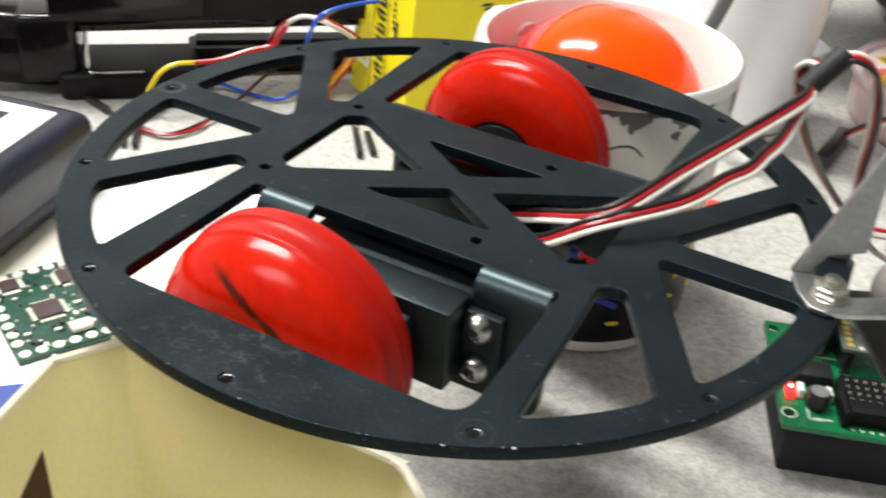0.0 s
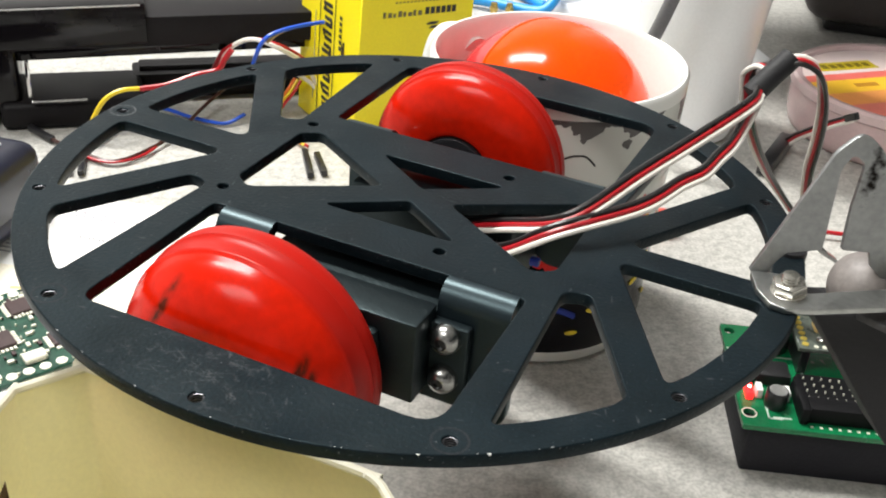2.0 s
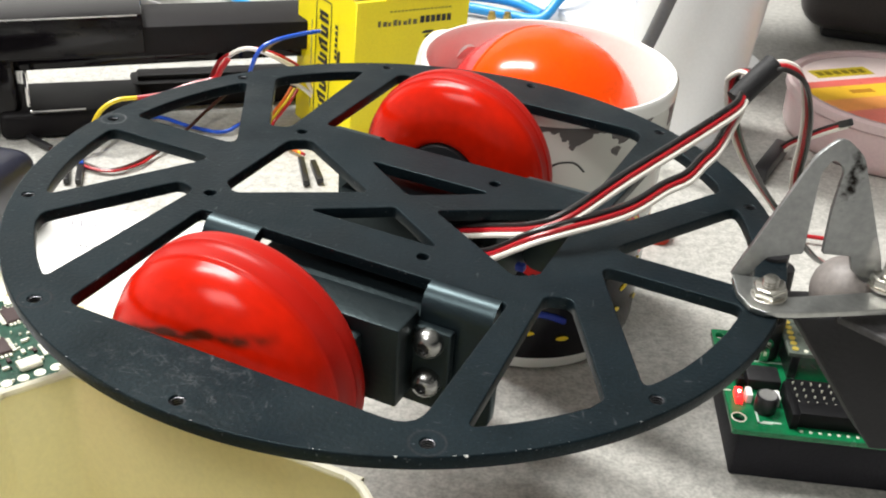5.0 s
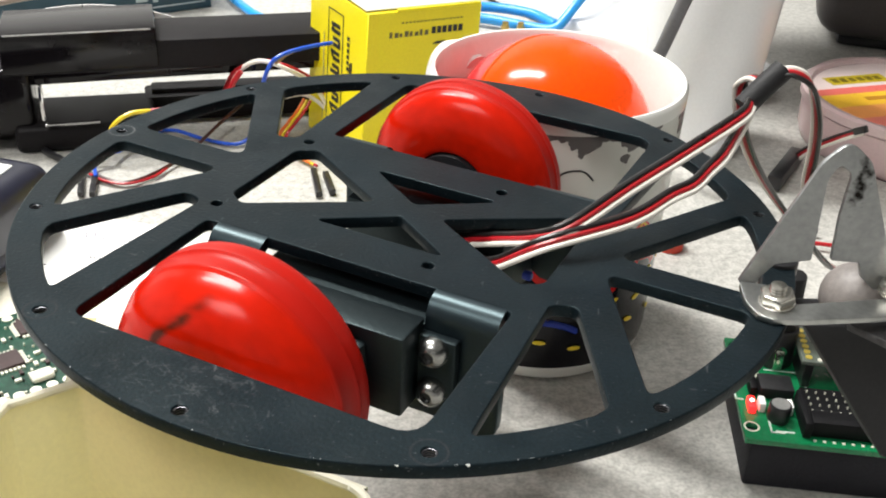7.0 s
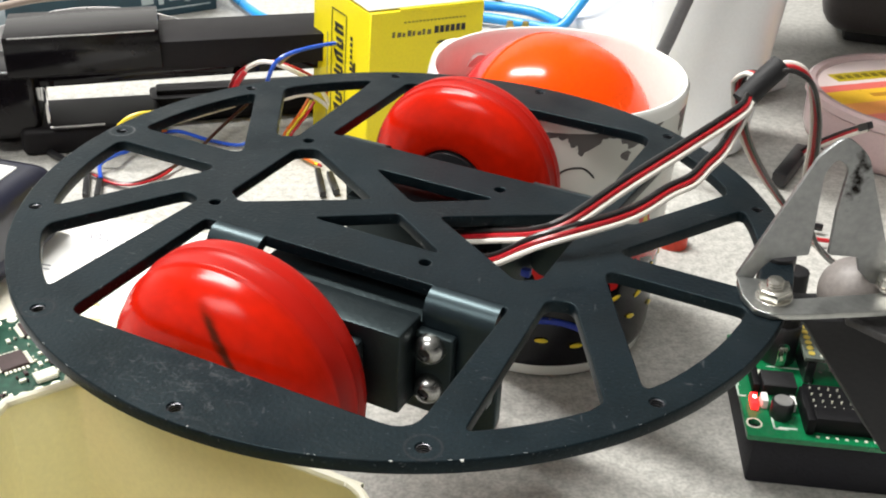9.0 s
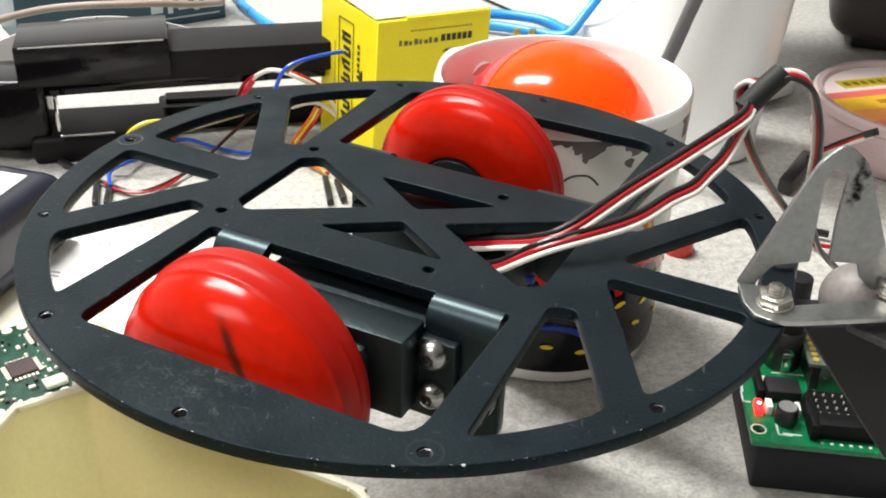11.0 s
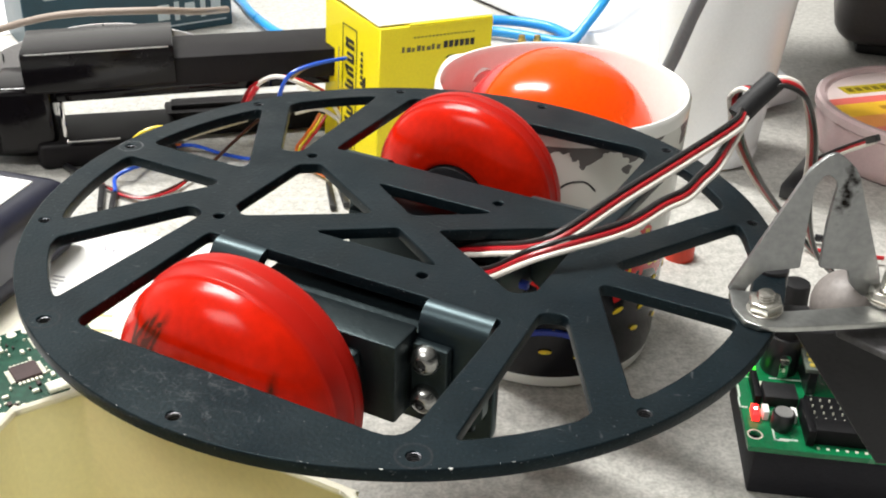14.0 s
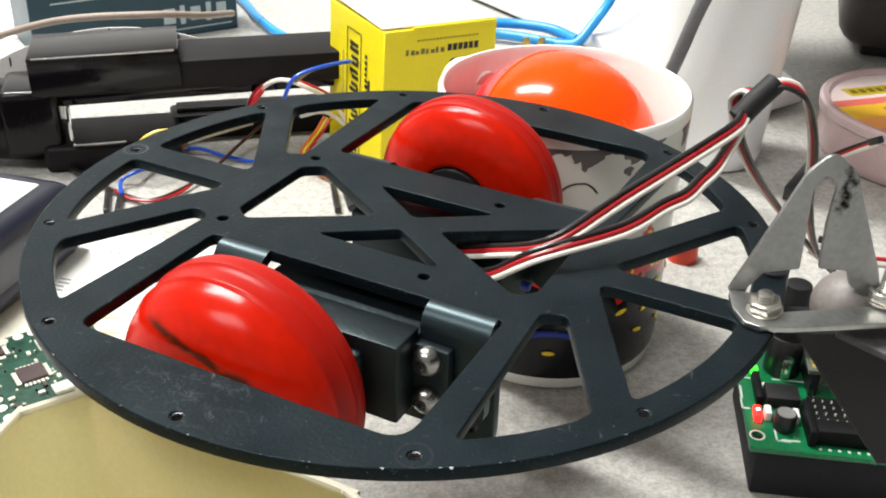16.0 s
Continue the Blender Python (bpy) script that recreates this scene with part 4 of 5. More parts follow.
pcb = thing("circuit_board", at(-113, 71, 1.5, 0, 0, 33) @ Matrix.Scale(1.35, 4), "small dark green circuit board with brown chips and tinned pads", "circuit board")
part("board", box(30, 34, 1.4, at(0, 0, 0), 0.3, 1), DARK_GREEN, pcb)
for x, y, s in ((-4, -2, 8.5), (4.5, 9, 8), (8.0, -7.5, 7), (-9, 11, 6)):
    s *= 0.72
    part("chip", box(s, s, 1.0, at(x, y, 1.2), 0.2, 1), BROWN_CHIP, pcb)
    for k in range(6):
        for sx, sy, w, h in ((k, -1, 0.6, 1.1), (k, 1, 0.6, 1.1), (-1, k, 1.1, 0.6), (1, k, 1.1, 0.6)):
            px = x + ((k - 2.5) * s / 6.5 if abs(sx) != 1 or w < h else sx * (s / 2 + 0.5))
            py = y + ((k - 2.5) * s / 6.5 if w > h else sy * (s / 2 + 0.5))
            part("pin", box(w, h, 0.4, at(px, py, 0.9)), PAD, pcb)
part("crystal", box(5, 3.4, 1.6, at(0.5, -11.5, 1.4), 0.4, 1), PAD, pcb)
rnd = random.Random(4)
for k in range(90):
    w = rnd.choice((0.6, 0.8, 1.1, 1.5))
    part("component", box(w, w * 0.6, 0.7, at(rnd.uniform(-13, 13), rnd.uniform(-15.5, 15.5), 1.0, 0, 0, rnd.choice((0, 90))), 0.1, 1), rnd.choice((PAD, PAD, BROWN_CHIP)), pcb)
for k in range(8):
    part("pad", cyl(1.25, 0.3, at(-13 + 3.6 * k, -15.2, 0.8), seg=20), PAD, pcb)
    part("pad", cyl(1.25, 0.3, at(-13 + 3.6 * k, 15.2, 0.8), seg=20), PAD, pcb)
for k in range(7):
    part("pad", cyl(1.25, 0.3, at(-13.4, -11 + 3.6 * k, 0.8), seg=20), PAD, pcb)

# ---------- carton under the plate ----------
carton = thing("carton", at(0, 0, 0, 0, 0, -30), "open cream paper carton with a folded corner under the plate", "carton")
PLAN = fillet([(-36.5, -104, 3), (-43.0, -76.5, 1.5), (-36.5, -64.8, 2), (25, -64.2, 9), (36.0, -73, 7), (35, -118, 12), (-30, -126, 12)], 5, 6)
RIM = 74.0


def carton_loop(bm, grow, z, squeeze):
    cx, cy = -8, -94
    out = []
    for x, y in PLAN:
        d = math.hypot(x - cx, y - cy)
        s = squeeze + grow / d
        out.append(bm.verts.new(((cx + (x - cx) * s) * MM, (cy + (y - cy) * s) * MM, z * MM)))
    return out


def carton_skin(levels):
    bm = bmesh.new()
    loops = [carton_loop(bm, *lv) for lv in levels]
    for a, b in zip(loops, loops[1:]):
        for i in range(len(a)):
            j = (i + 1) % len(a)
            bm.faces.new((a[i], a[j], b[j], b[i]))
    return bm, loops


bm, loops = carton_skin([(0.0, RIM, 1.0), (0.0, 60, 0.965), (0.0, 30, 0.89), (0.0, 3, 0.82)])
bm.faces.new(loops[-1])
part("inner_wall", bm, CARTON, carton, "cream inner wall")
bm, loops = carton_skin([(0.05, RIM + 0.2, 1.0), (1.0, RIM + 0.2, 1.0), (0.9, 0.3, 0.82), (-6, 0.2, 0.82)])
part("outer_wall", bm, CARTON_EDGE, carton)
rim = [(-8 + (x + 8) * 1.004, -94 + (y + 94) * 1.004, RIM) for x, y in PLAN]
part("rim", tube(rim + rim[:2], 0.9, 8, 2), CARTON_EDGE, carton)
# carton floor, with the shade down inside put into its dark blue-grey colour
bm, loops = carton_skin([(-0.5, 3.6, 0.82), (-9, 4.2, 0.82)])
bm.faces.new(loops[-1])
part("bottom", bm, mat("shaded_bottom", (0.06, 0.07, 0.11), 0.6), carton)


def wall_print(s0, s1, z0, z1, material):
    """Printing on the flat side panel: s along it, z its height."""
    a, b = Vector((-36.5, -104)), Vector((-43.0, -76.5))
    bm = bmesh.new()
    vs = []
    for s, z in ((s0, z0), (s1, z0 + 2), (s1, z1), (s0, z1 - 5)):
        q = a.lerp(b, s)
        k = 0.82 + (1.0 - 0.82) * (z - 3) / 71 - 0.009
        vs.append(bm.verts.new(((-8 + (q.x + 8) * k) * MM, (-94 + (q.y + 94) * k) * MM, z * MM)))
    bm.faces.new(vs)
    return part("print", bm, material, carton, smooth=0)


wall_print(0.35, 0.72, 44, 60, BROWN_INK)
wall_print(0.02, 0.25, 40, 54, RED_INK)
wall_print(0.2, 0.5, 28, 40, BLUE_INK)


# ---------- controller board ----------
base = thing("battery_block", at(91.3, 7.1, 0, 0, 0, -10), "matt black block under a green circuit board", "battery")
part("block", box(62, 45, 15.8, at(35.5, 28, 7.9), 1.0, 2), FOAM, base)
ctrl = thing("controller_board", at(91.3, 7.1, 16.0, 0, 0, -10), "green controller board with lit red and green lights", "circuit board")
part("board", sheet([fillet([(2.2, 3.9), (66, 3.9), (66, 52), (2.2, 52)], 0.8), ring(4.6, 9.4, 1.7), ring(4.6, 48.5, 1.5)], 1.7, 0.1), GREEN, ctrl).location = (0, 0, 0.0017)
part("hole_ring", lathe([(1.7, 1.72), (2.1, 1.75), (2.2, 1.7)], 28), PAD, ctrl).location = (0.0046, 0.0094, 0)
for x in range(17):
    part("pad", box(0.8, 0.8, 0.2, at(21 + 2.54 * x, 5.9, 1.75)), PAD, ctrl)
SOCKET_BLACK = mat("socket_black", (0.005, 0.005, 0.006), 0.5, spec=0.15)
part("red_light", box(2.1, 5.2, 2.6, at(5.4, 17.6, 3.0), 0.4), LED_RED, ctrl)
part("light_core", cyl(0.5, 0.4, at(5.4, 17.8, 4.3), seg=16), LED_CORE, ctrl)
part("green_light", box(2.2, 3.0, 2.4, at(7.0, 39.2, 2.9), 0.6), LED_GREEN, ctrl)
part("slide_switch", box(2.0, 13, 3.2, at(6.8, 29.5, 3.3), 0.3), SOCKET_BLACK, ctrl)
reg = part("regulator", box(9.6, 7.6, 3.6, at(13.2, 26.4, 3.5), 0.5), BLACK_MATT, ctrl)
for i in range(3):
    part("tab", box(1.6, 2.2, 0.7, at(9.4 + 3.6 * i, 32.6, 2.2)), PAD, reg)
cap_ob = part("capacitor", lathe([(0, 1.7), (2.9, 1.7), (3.1, 2.6), (3.1, 6.6), (2.8, 7.0), (0, 7.0)], 32), BLACK, ctrl, "black capacitor with a pale band")
cap_ob.location = (0.0122, 0.0138, 0)
part("band", lathe([(0, 7.1), (2.5, 7.1), (2.5, 7.0), (0, 7.0)], 28), mat("dull_aluminium", (0.55, 0.55, 0.54), 0.35, metal=0.8), cap_ob)
part("white_block", box(1.8, 4, 3, at(8.2, 18.0, 3.2), 0.3), PAPER, ctrl)
part("white_block", box(1.6, 4, 3, at(15.9, 17.6, 3.2), 0.3), PAPER, ctrl)
jack = part("power_jack", cyl(5.4, 13, at(15.5, 42.5, 8.2), bevel=0.6), BLACK, ctrl, "black barrel power socket")
part("plug", cyl(4.6, 18, at(15.5, 42.5, 23.0), r2=3.8, bevel=0.5), BLACK_MATT, jack)
part("clip", box(2.6, 0.8, 7.0, at(15.6, 36.9, 5.4), 0.2), ZINC, jack)
part("contact", cyl(1.7, 0.6, at(15.6, 37.0, 8.6, 90), seg=16), CHROME, jack)
part("contact", cyl(1.4, 0.6, at(15.6, 37.0, 5.2, 90), seg=16), CHROME, jack)
part("header", box(44, 5.6, 5.0, at(42, 10.4, 4.2), 0.3), SOCKET_BLACK, ctrl, "black socket header")
part("header", box(2.2, 15, 5.2, at(18.8, 14.0, 4.3), 0.3), SOCKET_BLACK, ctrl)
part("pin_field", box(44, 13.5, 2.4, at(42.0, 20.0, 2.9), 0.3), SOCKET_BLACK, ctrl)
for i in range(15):
    for j in range(4):
        part("pin", box(0.36, 0.36, 0.9, at(21.6 + 2.54 * i, 15.6 + 2.9 * j, 4.4)), PAD, ctrl)
dau = part("processor_board", box(36, 18, 1.4, at(38, 38.5, 10.5), 0.2, 1), mat("pale_solder_mask", (0.10, 0.12, 0.10), 0.3, var=0.3, scale=300), ctrl, "small processor board on pins")
for x in (22.5, 53.5):
    part("socket", box(2.5, 17, 7.6, at(x, 38.5, 5.6), 0.2, 1), BLACK, dau)
for i in range(6):
    part("pad", cyl(1.0, 0.3, at(22.1, 31.6 + 2.7 * i, 11.3), seg=16), GOLD, dau)
for i in range(13):
    part("pad", cyl(0.7, 0.3, at(25 + 2.4 * i, 30.6, 11.3), seg=12), PAD, dau)
    part("pin", box(0.8, 0.8, 3.0, at(22 + 2.4 * i, 49.5, 4.0)), GOLD, ctrl)
part("chip", box(8.5, 8.5, 1.2, at(38.5, 39.5, 11.8, 0, 0, 0), 0.2, 1), BLACK, dau)
part("chip", box(5.2, 5.2, 1.6, at(28.5, 40, 11.9), 0.5, 1), mat("tan_component", (0.6, 0.42, 0.16), 0.4), dau)
part("crystal", box(5, 2.4, 1.4, at(28, 33.5, 11.9), 0.5, 1), CHROME, dau)
for i in range(7):
    part("component", box(1.6, 0.9, 0.7, at(32 + (i % 2), 33.5 + 1.9 * i, 11.5), 0.1, 1), PAD, dau)
SILK = mat("silkscreen", (0.55, 0.66, 0.58), 0.5)
for x, y, w, h in ((1.6, 21.0, 2.4, 0.5), (1.6, 21.0, 0.5, 5.0), (9.5, 7.5, 0.5, 5.5), (9.5, 7.5, 4.0, 0.5), (11.0, 8.0, 5.0, 0.6), (22.8, 26, 0.5, 8.0), (2.0, 26, 0.6, 6), (12.0, 36.5, 9.5, 0.5), (2.6, 36, 3.6, 0.5), (2.6, 36, 0.5, 3.4)):
    bar(x, y, w, h, SILK, ctrl, 1.71, "silkscreen_mark")


# ---------- jumper wires on the table ----------
def jumper(points, m, label, r=0.75):
    w = thing("jumper_wire", Matrix(), label, "wire", "jumper wires")
    part("insulation", tube(points, r, 8, 8), m, w)
    return w


def plug(p, q, m, label, w=2.4):
    c = thing("pin_connector", Matrix(), label, "connector", "pin connectors")
    p, q = Vector(p), Vector(q)
    d = q - p
    part("housing", box(d.length, w, w, Matrix.Translation((p + q) / 2 * MM) @ d.to_track_quat("X", "Z").to_matrix().to_4x4(), 0.3), m, c)
    return c


jumper([(-118.3, 207.2, 3.0), (-113.8, 208.8, 12.0), (-109.3, 209.6, 19.0), (-103.3, 212.4, 22.0), (-95.5, 215.5, 22.0)], W_YELLOW, "yellow jumper wire curving off the table", 1.0)
jumper([(-95.9, 214.9, 22.0), (-85.4, 217.7, 23.0), (-73.9, 221.9, 26.0), (-65.0, 223.5, 28.0), (-61.7, 223.7, 33.0), (-58.8, 223.9, 37.0)], W_RED, "red jumper wire beside the stapler", 1.2)
jumper([(-142.5, 217.7, 2.0), (-132.3, 207.6, 2.0), (-116.4, 194.7, 2.0), (-104.1, 188.5, 2.0), (-94.3, 196.0, 2.0), (-82.6, 213.4, 3.0), (-71.0, 240.3, 6.0), (-61.9, 254.1, 10.0)], W_BROWN, "brown jumper wire on the table", 0.8)
jumper([(-123.6, 201.1, 2.0), (-113.1, 190.5, 2.0), (-102.6, 187.5, 2.0), (-92.9, 194.4, 2.0), (-87.6, 205.8, 2.0)], W_RED, "red jumper wire on the table", 0.6)
jumper([(-115.5, 191.1, 3.0), (-117.8, 202.5, 4.0), (-112.5, 206.7, 6.0), (-109.2, 215.6, 4.0), (-100.8, 234.0, 3.0), (-91.0, 236.2, 4.0), (-77.9, 232.2, 2.0), (-63.4, 226.9, 2.0), (-55.0, 232.4, 4.0)], W_BLUE, "blue jumper wire in a wide bend", 0.85)
jumper([(-52.8, 236.9, 20.0), (-49.3, 223.9, 34.0), (-45.3, 220.6, 43.0), (-38.9, 223.6, 46.0), (-28.4, 229.6, 47.0), (-16.4, 235.7, 47.0)], W_BLUE, "blue wire arching behind the plate", 0.9)
jumper([(-44.3, 220.6, 42.0), (-38.4, 225.7, 45.0), (-28.5, 233.1, 46.0), (-16.4, 237.1, 46.0)], mat("wire_tan", (0.30, 0.20, 0.10), 0.4), "tan wire arching behind the plate", 0.7)
jumper([(-67.3, 248.2, 18.0), (-62.7, 237.9, 30.0), (-56.3, 232.9, 37.0), (-49.2, 228.5, 40.0), (-39.5, 227.1, 37.0), (-29.1, 235.4, 27.0), (-21.4, 238.9, 12.0)], W_WHITE, "white wire arching behind the plate", 1.0)
jumper([(-69.3, 247.5, 18.0), (-64.7, 239.7, 29.0), (-59.1, 234.6, 35.0)], W_RED, "red wire twisted with a white one", 1.1)
jumper([(-48.3, 231.9, 39.0), (-38.9, 229.9, 37.0), (-28.2, 238.2, 27.0), (-19.9, 240.2, 12.0)], W_RED, "dark red wire behind the plate", 0.9)
jumper([(-44.8, 246.1, 16.0), (-34.7, 241.9, 20.0), (-27.0, 240.0, 17.0), (-18.8, 235.8, 10.0)], W_WHITE, "white wire looping under the plate", 1.0)
for k, m in enumerate((W_ORANGE, W_YELLOW, W_RED)):
    jumper([(x + 1.4 * k, y - 1.2 * k, z) for x, y, z in [(-33.5, 241.5, 18.0), (-36.8, 238.8, 13.0), (-40.9, 239.8, 7.0), (-44.4, 235.8, 2.0), (-37.7, 219.0, 2.0), (-29.7, 208.7, 2.0)]], m, "orange and yellow wires in a bundle", 0.7)
plug(*[(-28.2, 202.0, 2.0), (-25.3, 179.9, 2.0)], BLACK, "black pin connector on the table", 2.6)
plug(*[(-23.2, 199.4, 2.0), (-19.8, 182.0, 2.0)], BLACK, "black pin connector on the table", 2.6)
plug(*[(-122.4, 197.8, 2.0), (-118.8, 177.7, 2.0)], BLACK, "black pin connector on the table")
plug(*[(-116.2, 193.1, 2.0), (-114.2, 177.3, 2.0)], BLACK, "black pin connector with a blue wire")
plug(*[(-142.7, 217.7, 2.0), (-130.8, 206.5, 2.0)], BLACK, "black pin connector lying beside the meter")
jumper([(-106.5, 232.1, 6.0), (-95.2, 232.3, 6.0)], W_ORANGE, "orange jumper wire end", 0.6)
strip = thing("pin_header", Matrix(), "tan pin header strip held up by jumper wires", "pin header")
tilt = (Vector((-65, 232, 19.5)) - Vector((-90, 211, 19.5))).to_track_quat("X", "Z").to_matrix().to_4x4()
part("strip", box(33, 1.2, 3.6, at(-77.5, 221.5, 19.5) @ tilt, 0.2, 1), mat("dull_nickel", (0.40, 0.36, 0.28), 0.5, metal=0.2, var=0.3), strip)

plug(*[(167.6, 191.7, 4.0), (189.3, 222.4, 4.0)], BLACK, "black cable connector on the table", 6.0)
for k, m in enumerate((W_BLACK, W_RED, W_WHITE)):
    jumper([(x + 0.5 * k, y - 1.7 * k + 1, z) for x, y, z in [(186.0, 215.6, 6.0), (187.3, 209.9, 12.0), (189.4, 194.1, 24.0), (193.5, 180.9, 34.0)]], m, "wire of a three-way cable on the table", 0.9)
plug(*[(192.5, 182.0, 33.0), (194.7, 178.0, 36.0)], BLACK, "small black crimp end", 3.0)
jumper([(221.2, 234.7, 10.0), (219.5, 221.4, 8.0), (217.5, 206.2, 4.0)], W_RED, "red wire by the tape box", 0.8)
plug(*[(166.9, 154.4, 3.0), (172.3, 152.1, 3.0)], BLACK, "black pin connector on the table", 2.4)
jumper([(160.2, 150.2, 3.0), (163.8, 144.4, 3.0), (171.6, 141.3, 3.0), (188.2, 137.8, 3.0)], W_RED, "red wire behind the bracket", 0.9)

REDCAP = [(107.8, 140.2, 1.0)]
red_cap = thing("red_cap", at(REDCAP[0][0] + 2, REDCAP[0][1] + 4, 0), "small red plastic cap beside the mug", "cap")
part("cap", lathe([(0, 8), (4, 8), (5.2, 7.4), (5.6, 6), (5.9, 0), (0, 0)], 28), mat("red_cap_plastic", (0.7, 0.05, 0.02), 0.3), red_cap)

# ---------- far things ----------
bottle = thing("bottle", at(145, 242, 0), "matt white plastic bottle with rounded shoulders", "bottle")
part("body", lathe([(0, 0), (19, 0), (22, 2), (23.5, 8), (28, 60), (32, 110), (35, 165), (37, 214), (0, 215)], 64), WHITE_PLASTIC, bottle)
part("shoulder", lathe([(0, 214.2), (37.2, 214.2), (37.3, 217), (35, 230), (18, 244), (0, 246)], 64), WHITE_PLASTIC, bottle)
part("base_ring", lathe([(19, 0), (22.6, 1.6), (23.9, 6.5), (23.7, 8.6), (21, 8)], 64), WHITE_PLASTIC, bottle)
cord = thing("black_cord", Matrix(), "dark grey cord running down behind the mug", "cord")
part("cord", tube([(106, 258, 2), (109, 222, 30), (113, 206, 55), (119.5, 199, 85), (130, 199, 108), (139, 202, 117), (141, 206, 126), (141, 208, 150)], 2.9, 12, 8), mat("dark_grey_rubber", (0.14, 0.14, 0.15), 0.45), cord)
adapter = thing("white_tray", at(98, 410, 0, 0, 0, 32), "flat white plastic tray behind the mug", "tray")
part("body", sheet([fillet([(0, -150, 3), (40, -150, 3), (98, -20, 6), (98, 210, 6), (0, 210, 6)], 3)], 9, 1.2), WHITE_PLASTIC, adapter).location = (0, 0, 0.011)
part("foot", box(34, 324, 2.2, at(19, 45, 1.1), 0.6), GREY_CASE, adapter)
back_sheet = thing("paper_sheet", at(30, 560, 0.3, 0, 0, 10), "white paper sheet on the table", "paper")
part("sheet", box(150, 110, 0.4, at(0, 0, 0)), PAPER, back_sheet)

tape = thing("tape_box", at(250, 242, 0), "round clear pinkish plastic tape box with coloured label", "tape box")
part("shell", lathe([(0, 0), (47, 0), (49, 1.5), (50.5, 6), (51, 20), (52.3, 21), (52.3, 24.5), (51, 25.6), (48.4, 25.4), (47.6, 23.4), (0, 23.4)], 96), PINK_CLEAR, tape, "pinkish clear plastic")
part("tape_roll", lathe([(24, 2), (43, 2), (43, 19), (24, 19)], 64, closed=True), mat("red_tape", (0.55, 0.05, 0.06), 0.4), tape, "red tape roll")


def disc_band(y0, y1, r, material, z):
    """A strip of the round label between two chords."""
    n = 10
    lo = [(-math.sqrt(r * r - y * y), y) for y in [y0 + (y1 - y0) * i / n for i in range(n + 1)]]
    return patch([(x, y) for x, y in lo] + [(-x, y) for x, y in reversed(lo)], material, label_disc, z, "label_band", 0.1)


label_disc = new("label", None)
label_disc.empty_display_size = 0.01
label_disc.parent = tape
label_disc.matrix_basis = at(0, 0, 23.5, 0, 0, 14) @ Matrix.Scale(0.635, 4)
tagged(label_disc, "round label in yellow, orange, pink and white")
disc_band(-73, -22, 74, mat("pink_print", (0.78, 0.22, 0.17), 0.3, var=0.1), 0.0)
disc_band(-22, -2, 74, mat("salmon_print", (0.85, 0.34, 0.10), 0.3, var=0.1), 0.0)
disc_band(-2, 20, 74, mat("amber_print", (0.85, 0.50, 0.04), 0.3, var=0.08), 0.0)
disc_band(20, 31, 74, mat("rose_print", (0.75, 0.16, 0.13), 0.3, var=0.1), 0.0)
disc_band(31, 73, 74, mat("blush_print", (0.80, 0.66, 0.64), 0.3, var=0.05), 0.0)
bar(-46, 37, 52, 15, mat("mustard_print", (0.55, 0.42, 0.02), 0.35), label_disc, 0.12, "label_block")
for i in range(6):
    bar(-42 + 7.6 * i, 41, 5.2, 7, mat("olive_print", (0.16, 0.12, 0.01), 0.4), label_disc, 0.26, "label_lettering")
bar(-38, 6, 20, 6, mat("umber_print", (0.45, 0.20, 0.02), 0.4), label_disc, 0.12, "label_block")

wrap = thing("plastic_bag", at(-135, 420, 33.6, 0, 0, 30), "crumpled clear plastic bag on the teal box", "bag")
bm = bmesh.new()
bmesh.ops.create_grid(bm, x_segments=26, y_segments=14, size=1.0, matrix=Matrix.Diagonal((0.04, 0.02, 1, 1)))
for v in bm.verts:
    v.co.z = 0.004 + 0.011 * abs(noise.noise(v.co * 60)) + 0.004 * abs(noise.noise(v.co * 160))
bag = part("film", bm, mat("clear_film", (0.75, 0.78, 0.80), 0.1, trans=0.6, var=0.05), wrap)
bag.modifiers.new("thick", "SOLIDIFY").thickness = 0.0004

white_sheet = thing("paper_sheet", at(-245, 470, 0.3, 0, 0, 20), "blank white paper sheet on the table", "paper")
part("sheet", box(210, 150, 0.4, at(0, 0, 0)), PAPER, white_sheet)

device = thing("dark_device", at(344, 404, 0, 0, 0, -20), "dark grey rounded desk device", "device")
part("body", box(150, 110, 120, at(0, 0, 66), 16, 4), GREY_CASE, device)
# the upper two boxes are unseen, added to cast shade on the table
part("unseen_neck", box(60, 90, 60, at(-10, -20, 140), 8, 3), GREY_CASE, device)
part("unseen_shade_block", box(200, 130, 40, at(-90, -85, 140, 0, 0, 20), 8, 3), GREY_CASE, device)
part("foot", box(120, 84, 8, at(0, 0, 4), 3), BLACK_MATT, device)

blue_carton = thing("blue_carton", at(-96, 424, 0, 0, 0, 30), "dark teal card box with pale lettering blocks", "box")
part("body", box(120, 46, 34, at(-60, 23, 17), 0.6, 1), mat("teal_card", (0.012, 0.05, 0.075), 0.4, var=0.2), blue_carton)
for i, (w, h) in enumerate(((6, 9), (3, 11), (6, 8), (3, 11), (7, 9))):
    lt = part("lettering", box(w, 0.3, h, at(-10 - 8.0 * i, -0.1, 13)), mat("pale_grey_print", (0.45, 0.52, 0.55), 0.5), blue_carton)
for z, h in ((4.5, 0.8), (29, 0.8)):
    part("printed_rule", box(104, 0.3, h, at(-56, -0.1, z)), mat("pale_grey_print", (0.45, 0.52, 0.55), 0.5), blue_carton)

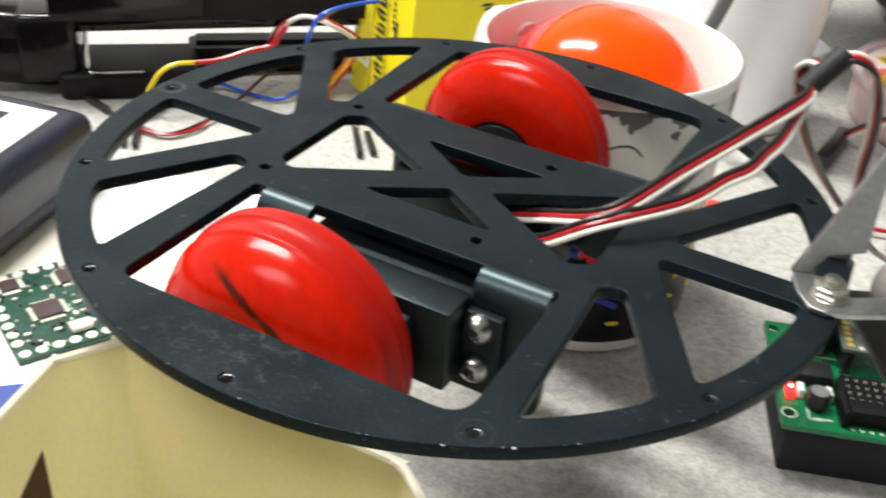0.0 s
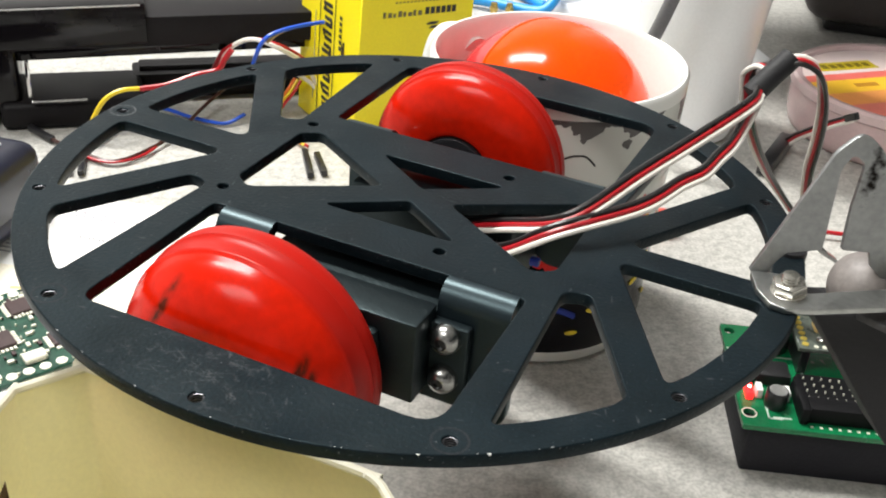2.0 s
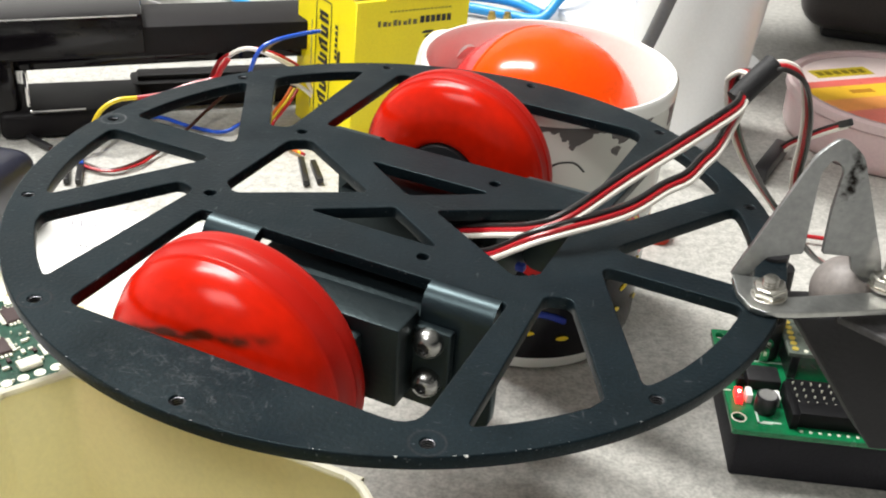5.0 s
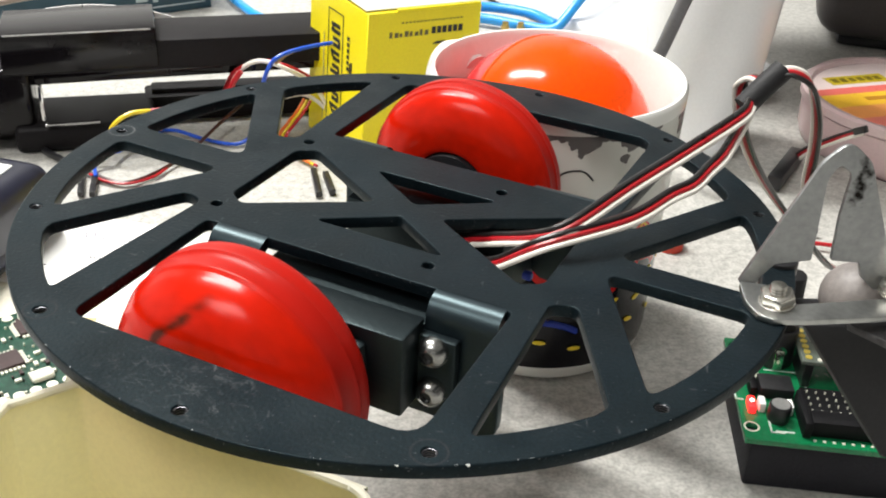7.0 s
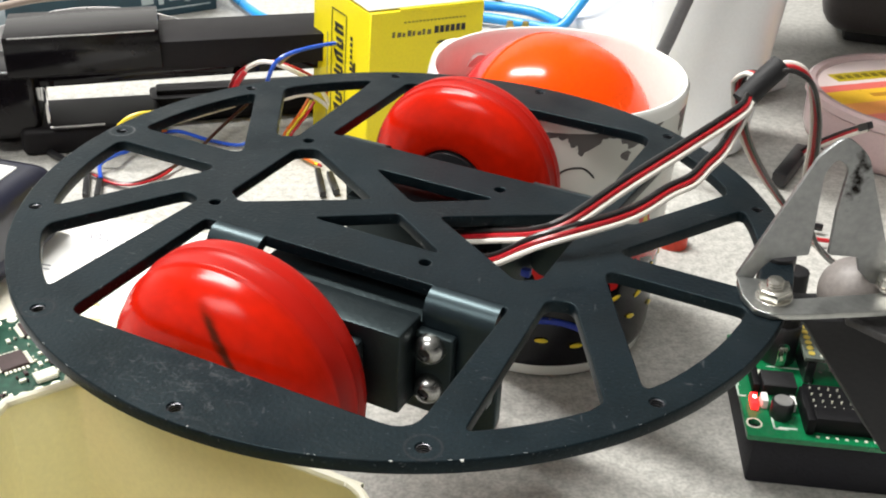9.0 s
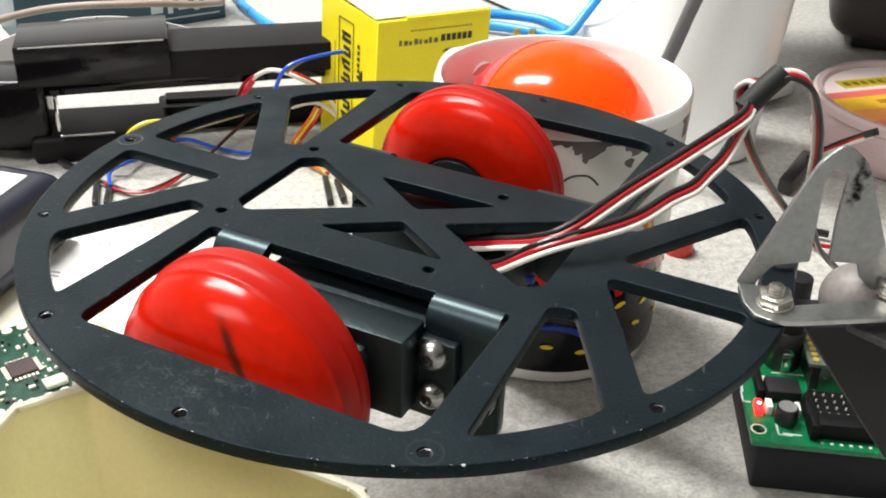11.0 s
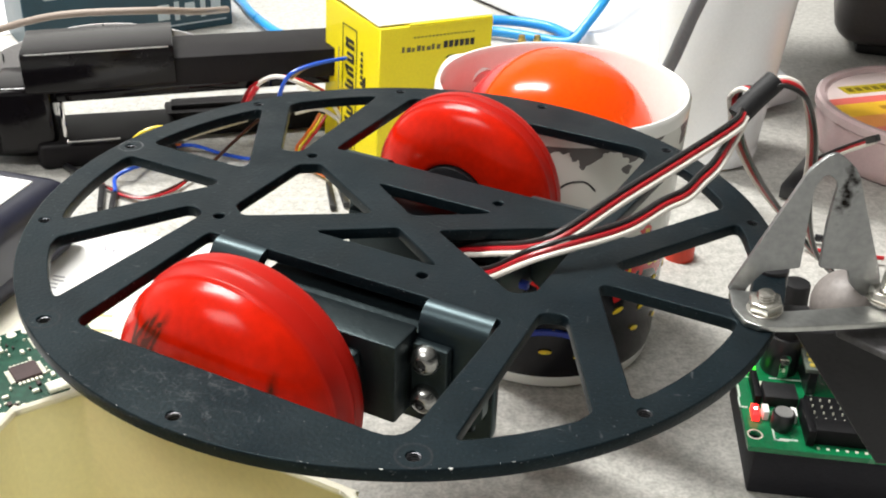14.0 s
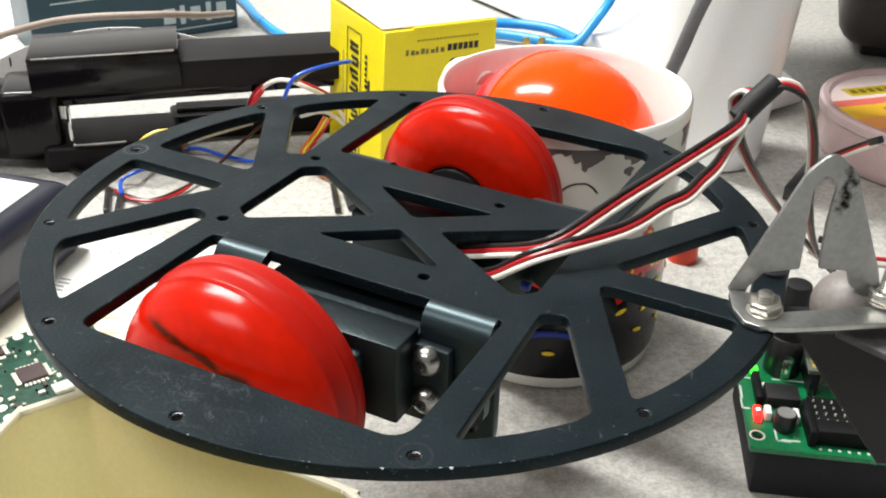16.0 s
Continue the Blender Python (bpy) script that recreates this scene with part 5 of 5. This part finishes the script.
ruler = thing("measuring_strip", at(-150, 262, 0, 0, 0, 8), "curved white measuring strip with black ticks", "ruler")
bm = bmesh.new()
cols = []
for i in range(25):
    x = -75 + 150 * i / 24
    y, top = 0.0012 * x * x, 50.5 - 0.0052 * (x - 20) ** 2
    cols.append([bm.verts.new((x * MM, (y + dy) * MM, z * MM)) for dy, z in ((-1.5, max(0.2, top - 13)), (0, max(1.0, top)), (0.8, max(1.0, top)), (-0.7, max(0.2, top - 13)))])
for a, b in zip(cols, cols[1:]):
    for i in range(4):
        bm.faces.new((a[i], a[(i + 1) % 4], b[(i + 1) % 4], b[i]))
part("strip", bm, mat("greyish_paper", (0.72, 0.70, 0.70), 0.5, var=0.08), ruler)
for i in range(8):
    x = -56 + 15 * i
    y, top = 0.0012 * x * x, 50.5 - 0.0052 * (x - 20) ** 2
    part("tick", box(0.6, 0.3, 6 + 3 * (i % 2), at(x, y - 0.5, top - 4.5)), INK, ruler)
tan_cord = thing("tan_cord", Matrix(), "tan cord lying behind the stapler", "cord")
part("cord", tube([(-330, 300, 2), (-250, 290, 16), (-205, 284, 34), (-160, 282, 48), (-115, 284, 51), (-95, 300, 46), (-85, 330, 38)], 1.7, 10, 8), mat("tan_rubber", (0.30, 0.24, 0.20), 0.5), tan_cord)

for k, pts in enumerate((
        [(-150, 560, 4), (-104, 480, 4), (-84, 430, 4), (-62, 392, 4), (-30, 372, 4), (10, 380, 4)],
        [(10, 388, 5), (40, 400, 5), (62, 402, 5), (90, 388, 5), (104, 380, 6)],
        [(20, 398, 9), (60, 411, 9), (90, 402, 9), (104, 384, 8)],
        [(92, 382, 6), (103, 378, 8), (112, 384, 16), (121, 392, 25), (132, 410, 32), (150, 440, 30)])):
    c = thing("blue_cable", Matrix(), "light blue cable behind the yellow box", "cable", "blue cables")
    part("jacket", tube(pts, 3.0 if k else 2.6, 12, 8), W_CYAN, c)
for x in (75, 84):
    c = thing("brass_connector", at(x, 384, 0), "small brass coax connector on the table", "connector", "brass connectors")
    part("barrel", cyl(1.9, 9, at(0, 0, 4.5), seg=20, bevel=0.3), mat("brass", (0.62, 0.45, 0.15), 0.3, metal=1.0), c)
    part("collar", cyl(2.6, 2, at(0, 0, 5.5), seg=6), mat("brass", (0.62, 0.45, 0.15), 0.3, metal=1.0), c)



# ---------- what moves ----------
def turned(t):
    """The wheels' turn in degrees: to and fro, 2.4 s each way."""
    return -235.0 * min(abs(t - (2.05 + 4.8 * k)) for k in range(-1, 5))


def motions():
    times = [i / 10 for i in range(161)]
    walk(wheel_near, [(t, at(-10.6, -51.0, -16.5, 0, -turned(t), 0)) for t in times])
    walk(wheel_far, [(t, at(-8.5, 51.0, -15.0, 0, -turned(t), 0)) for t in times])


motions()
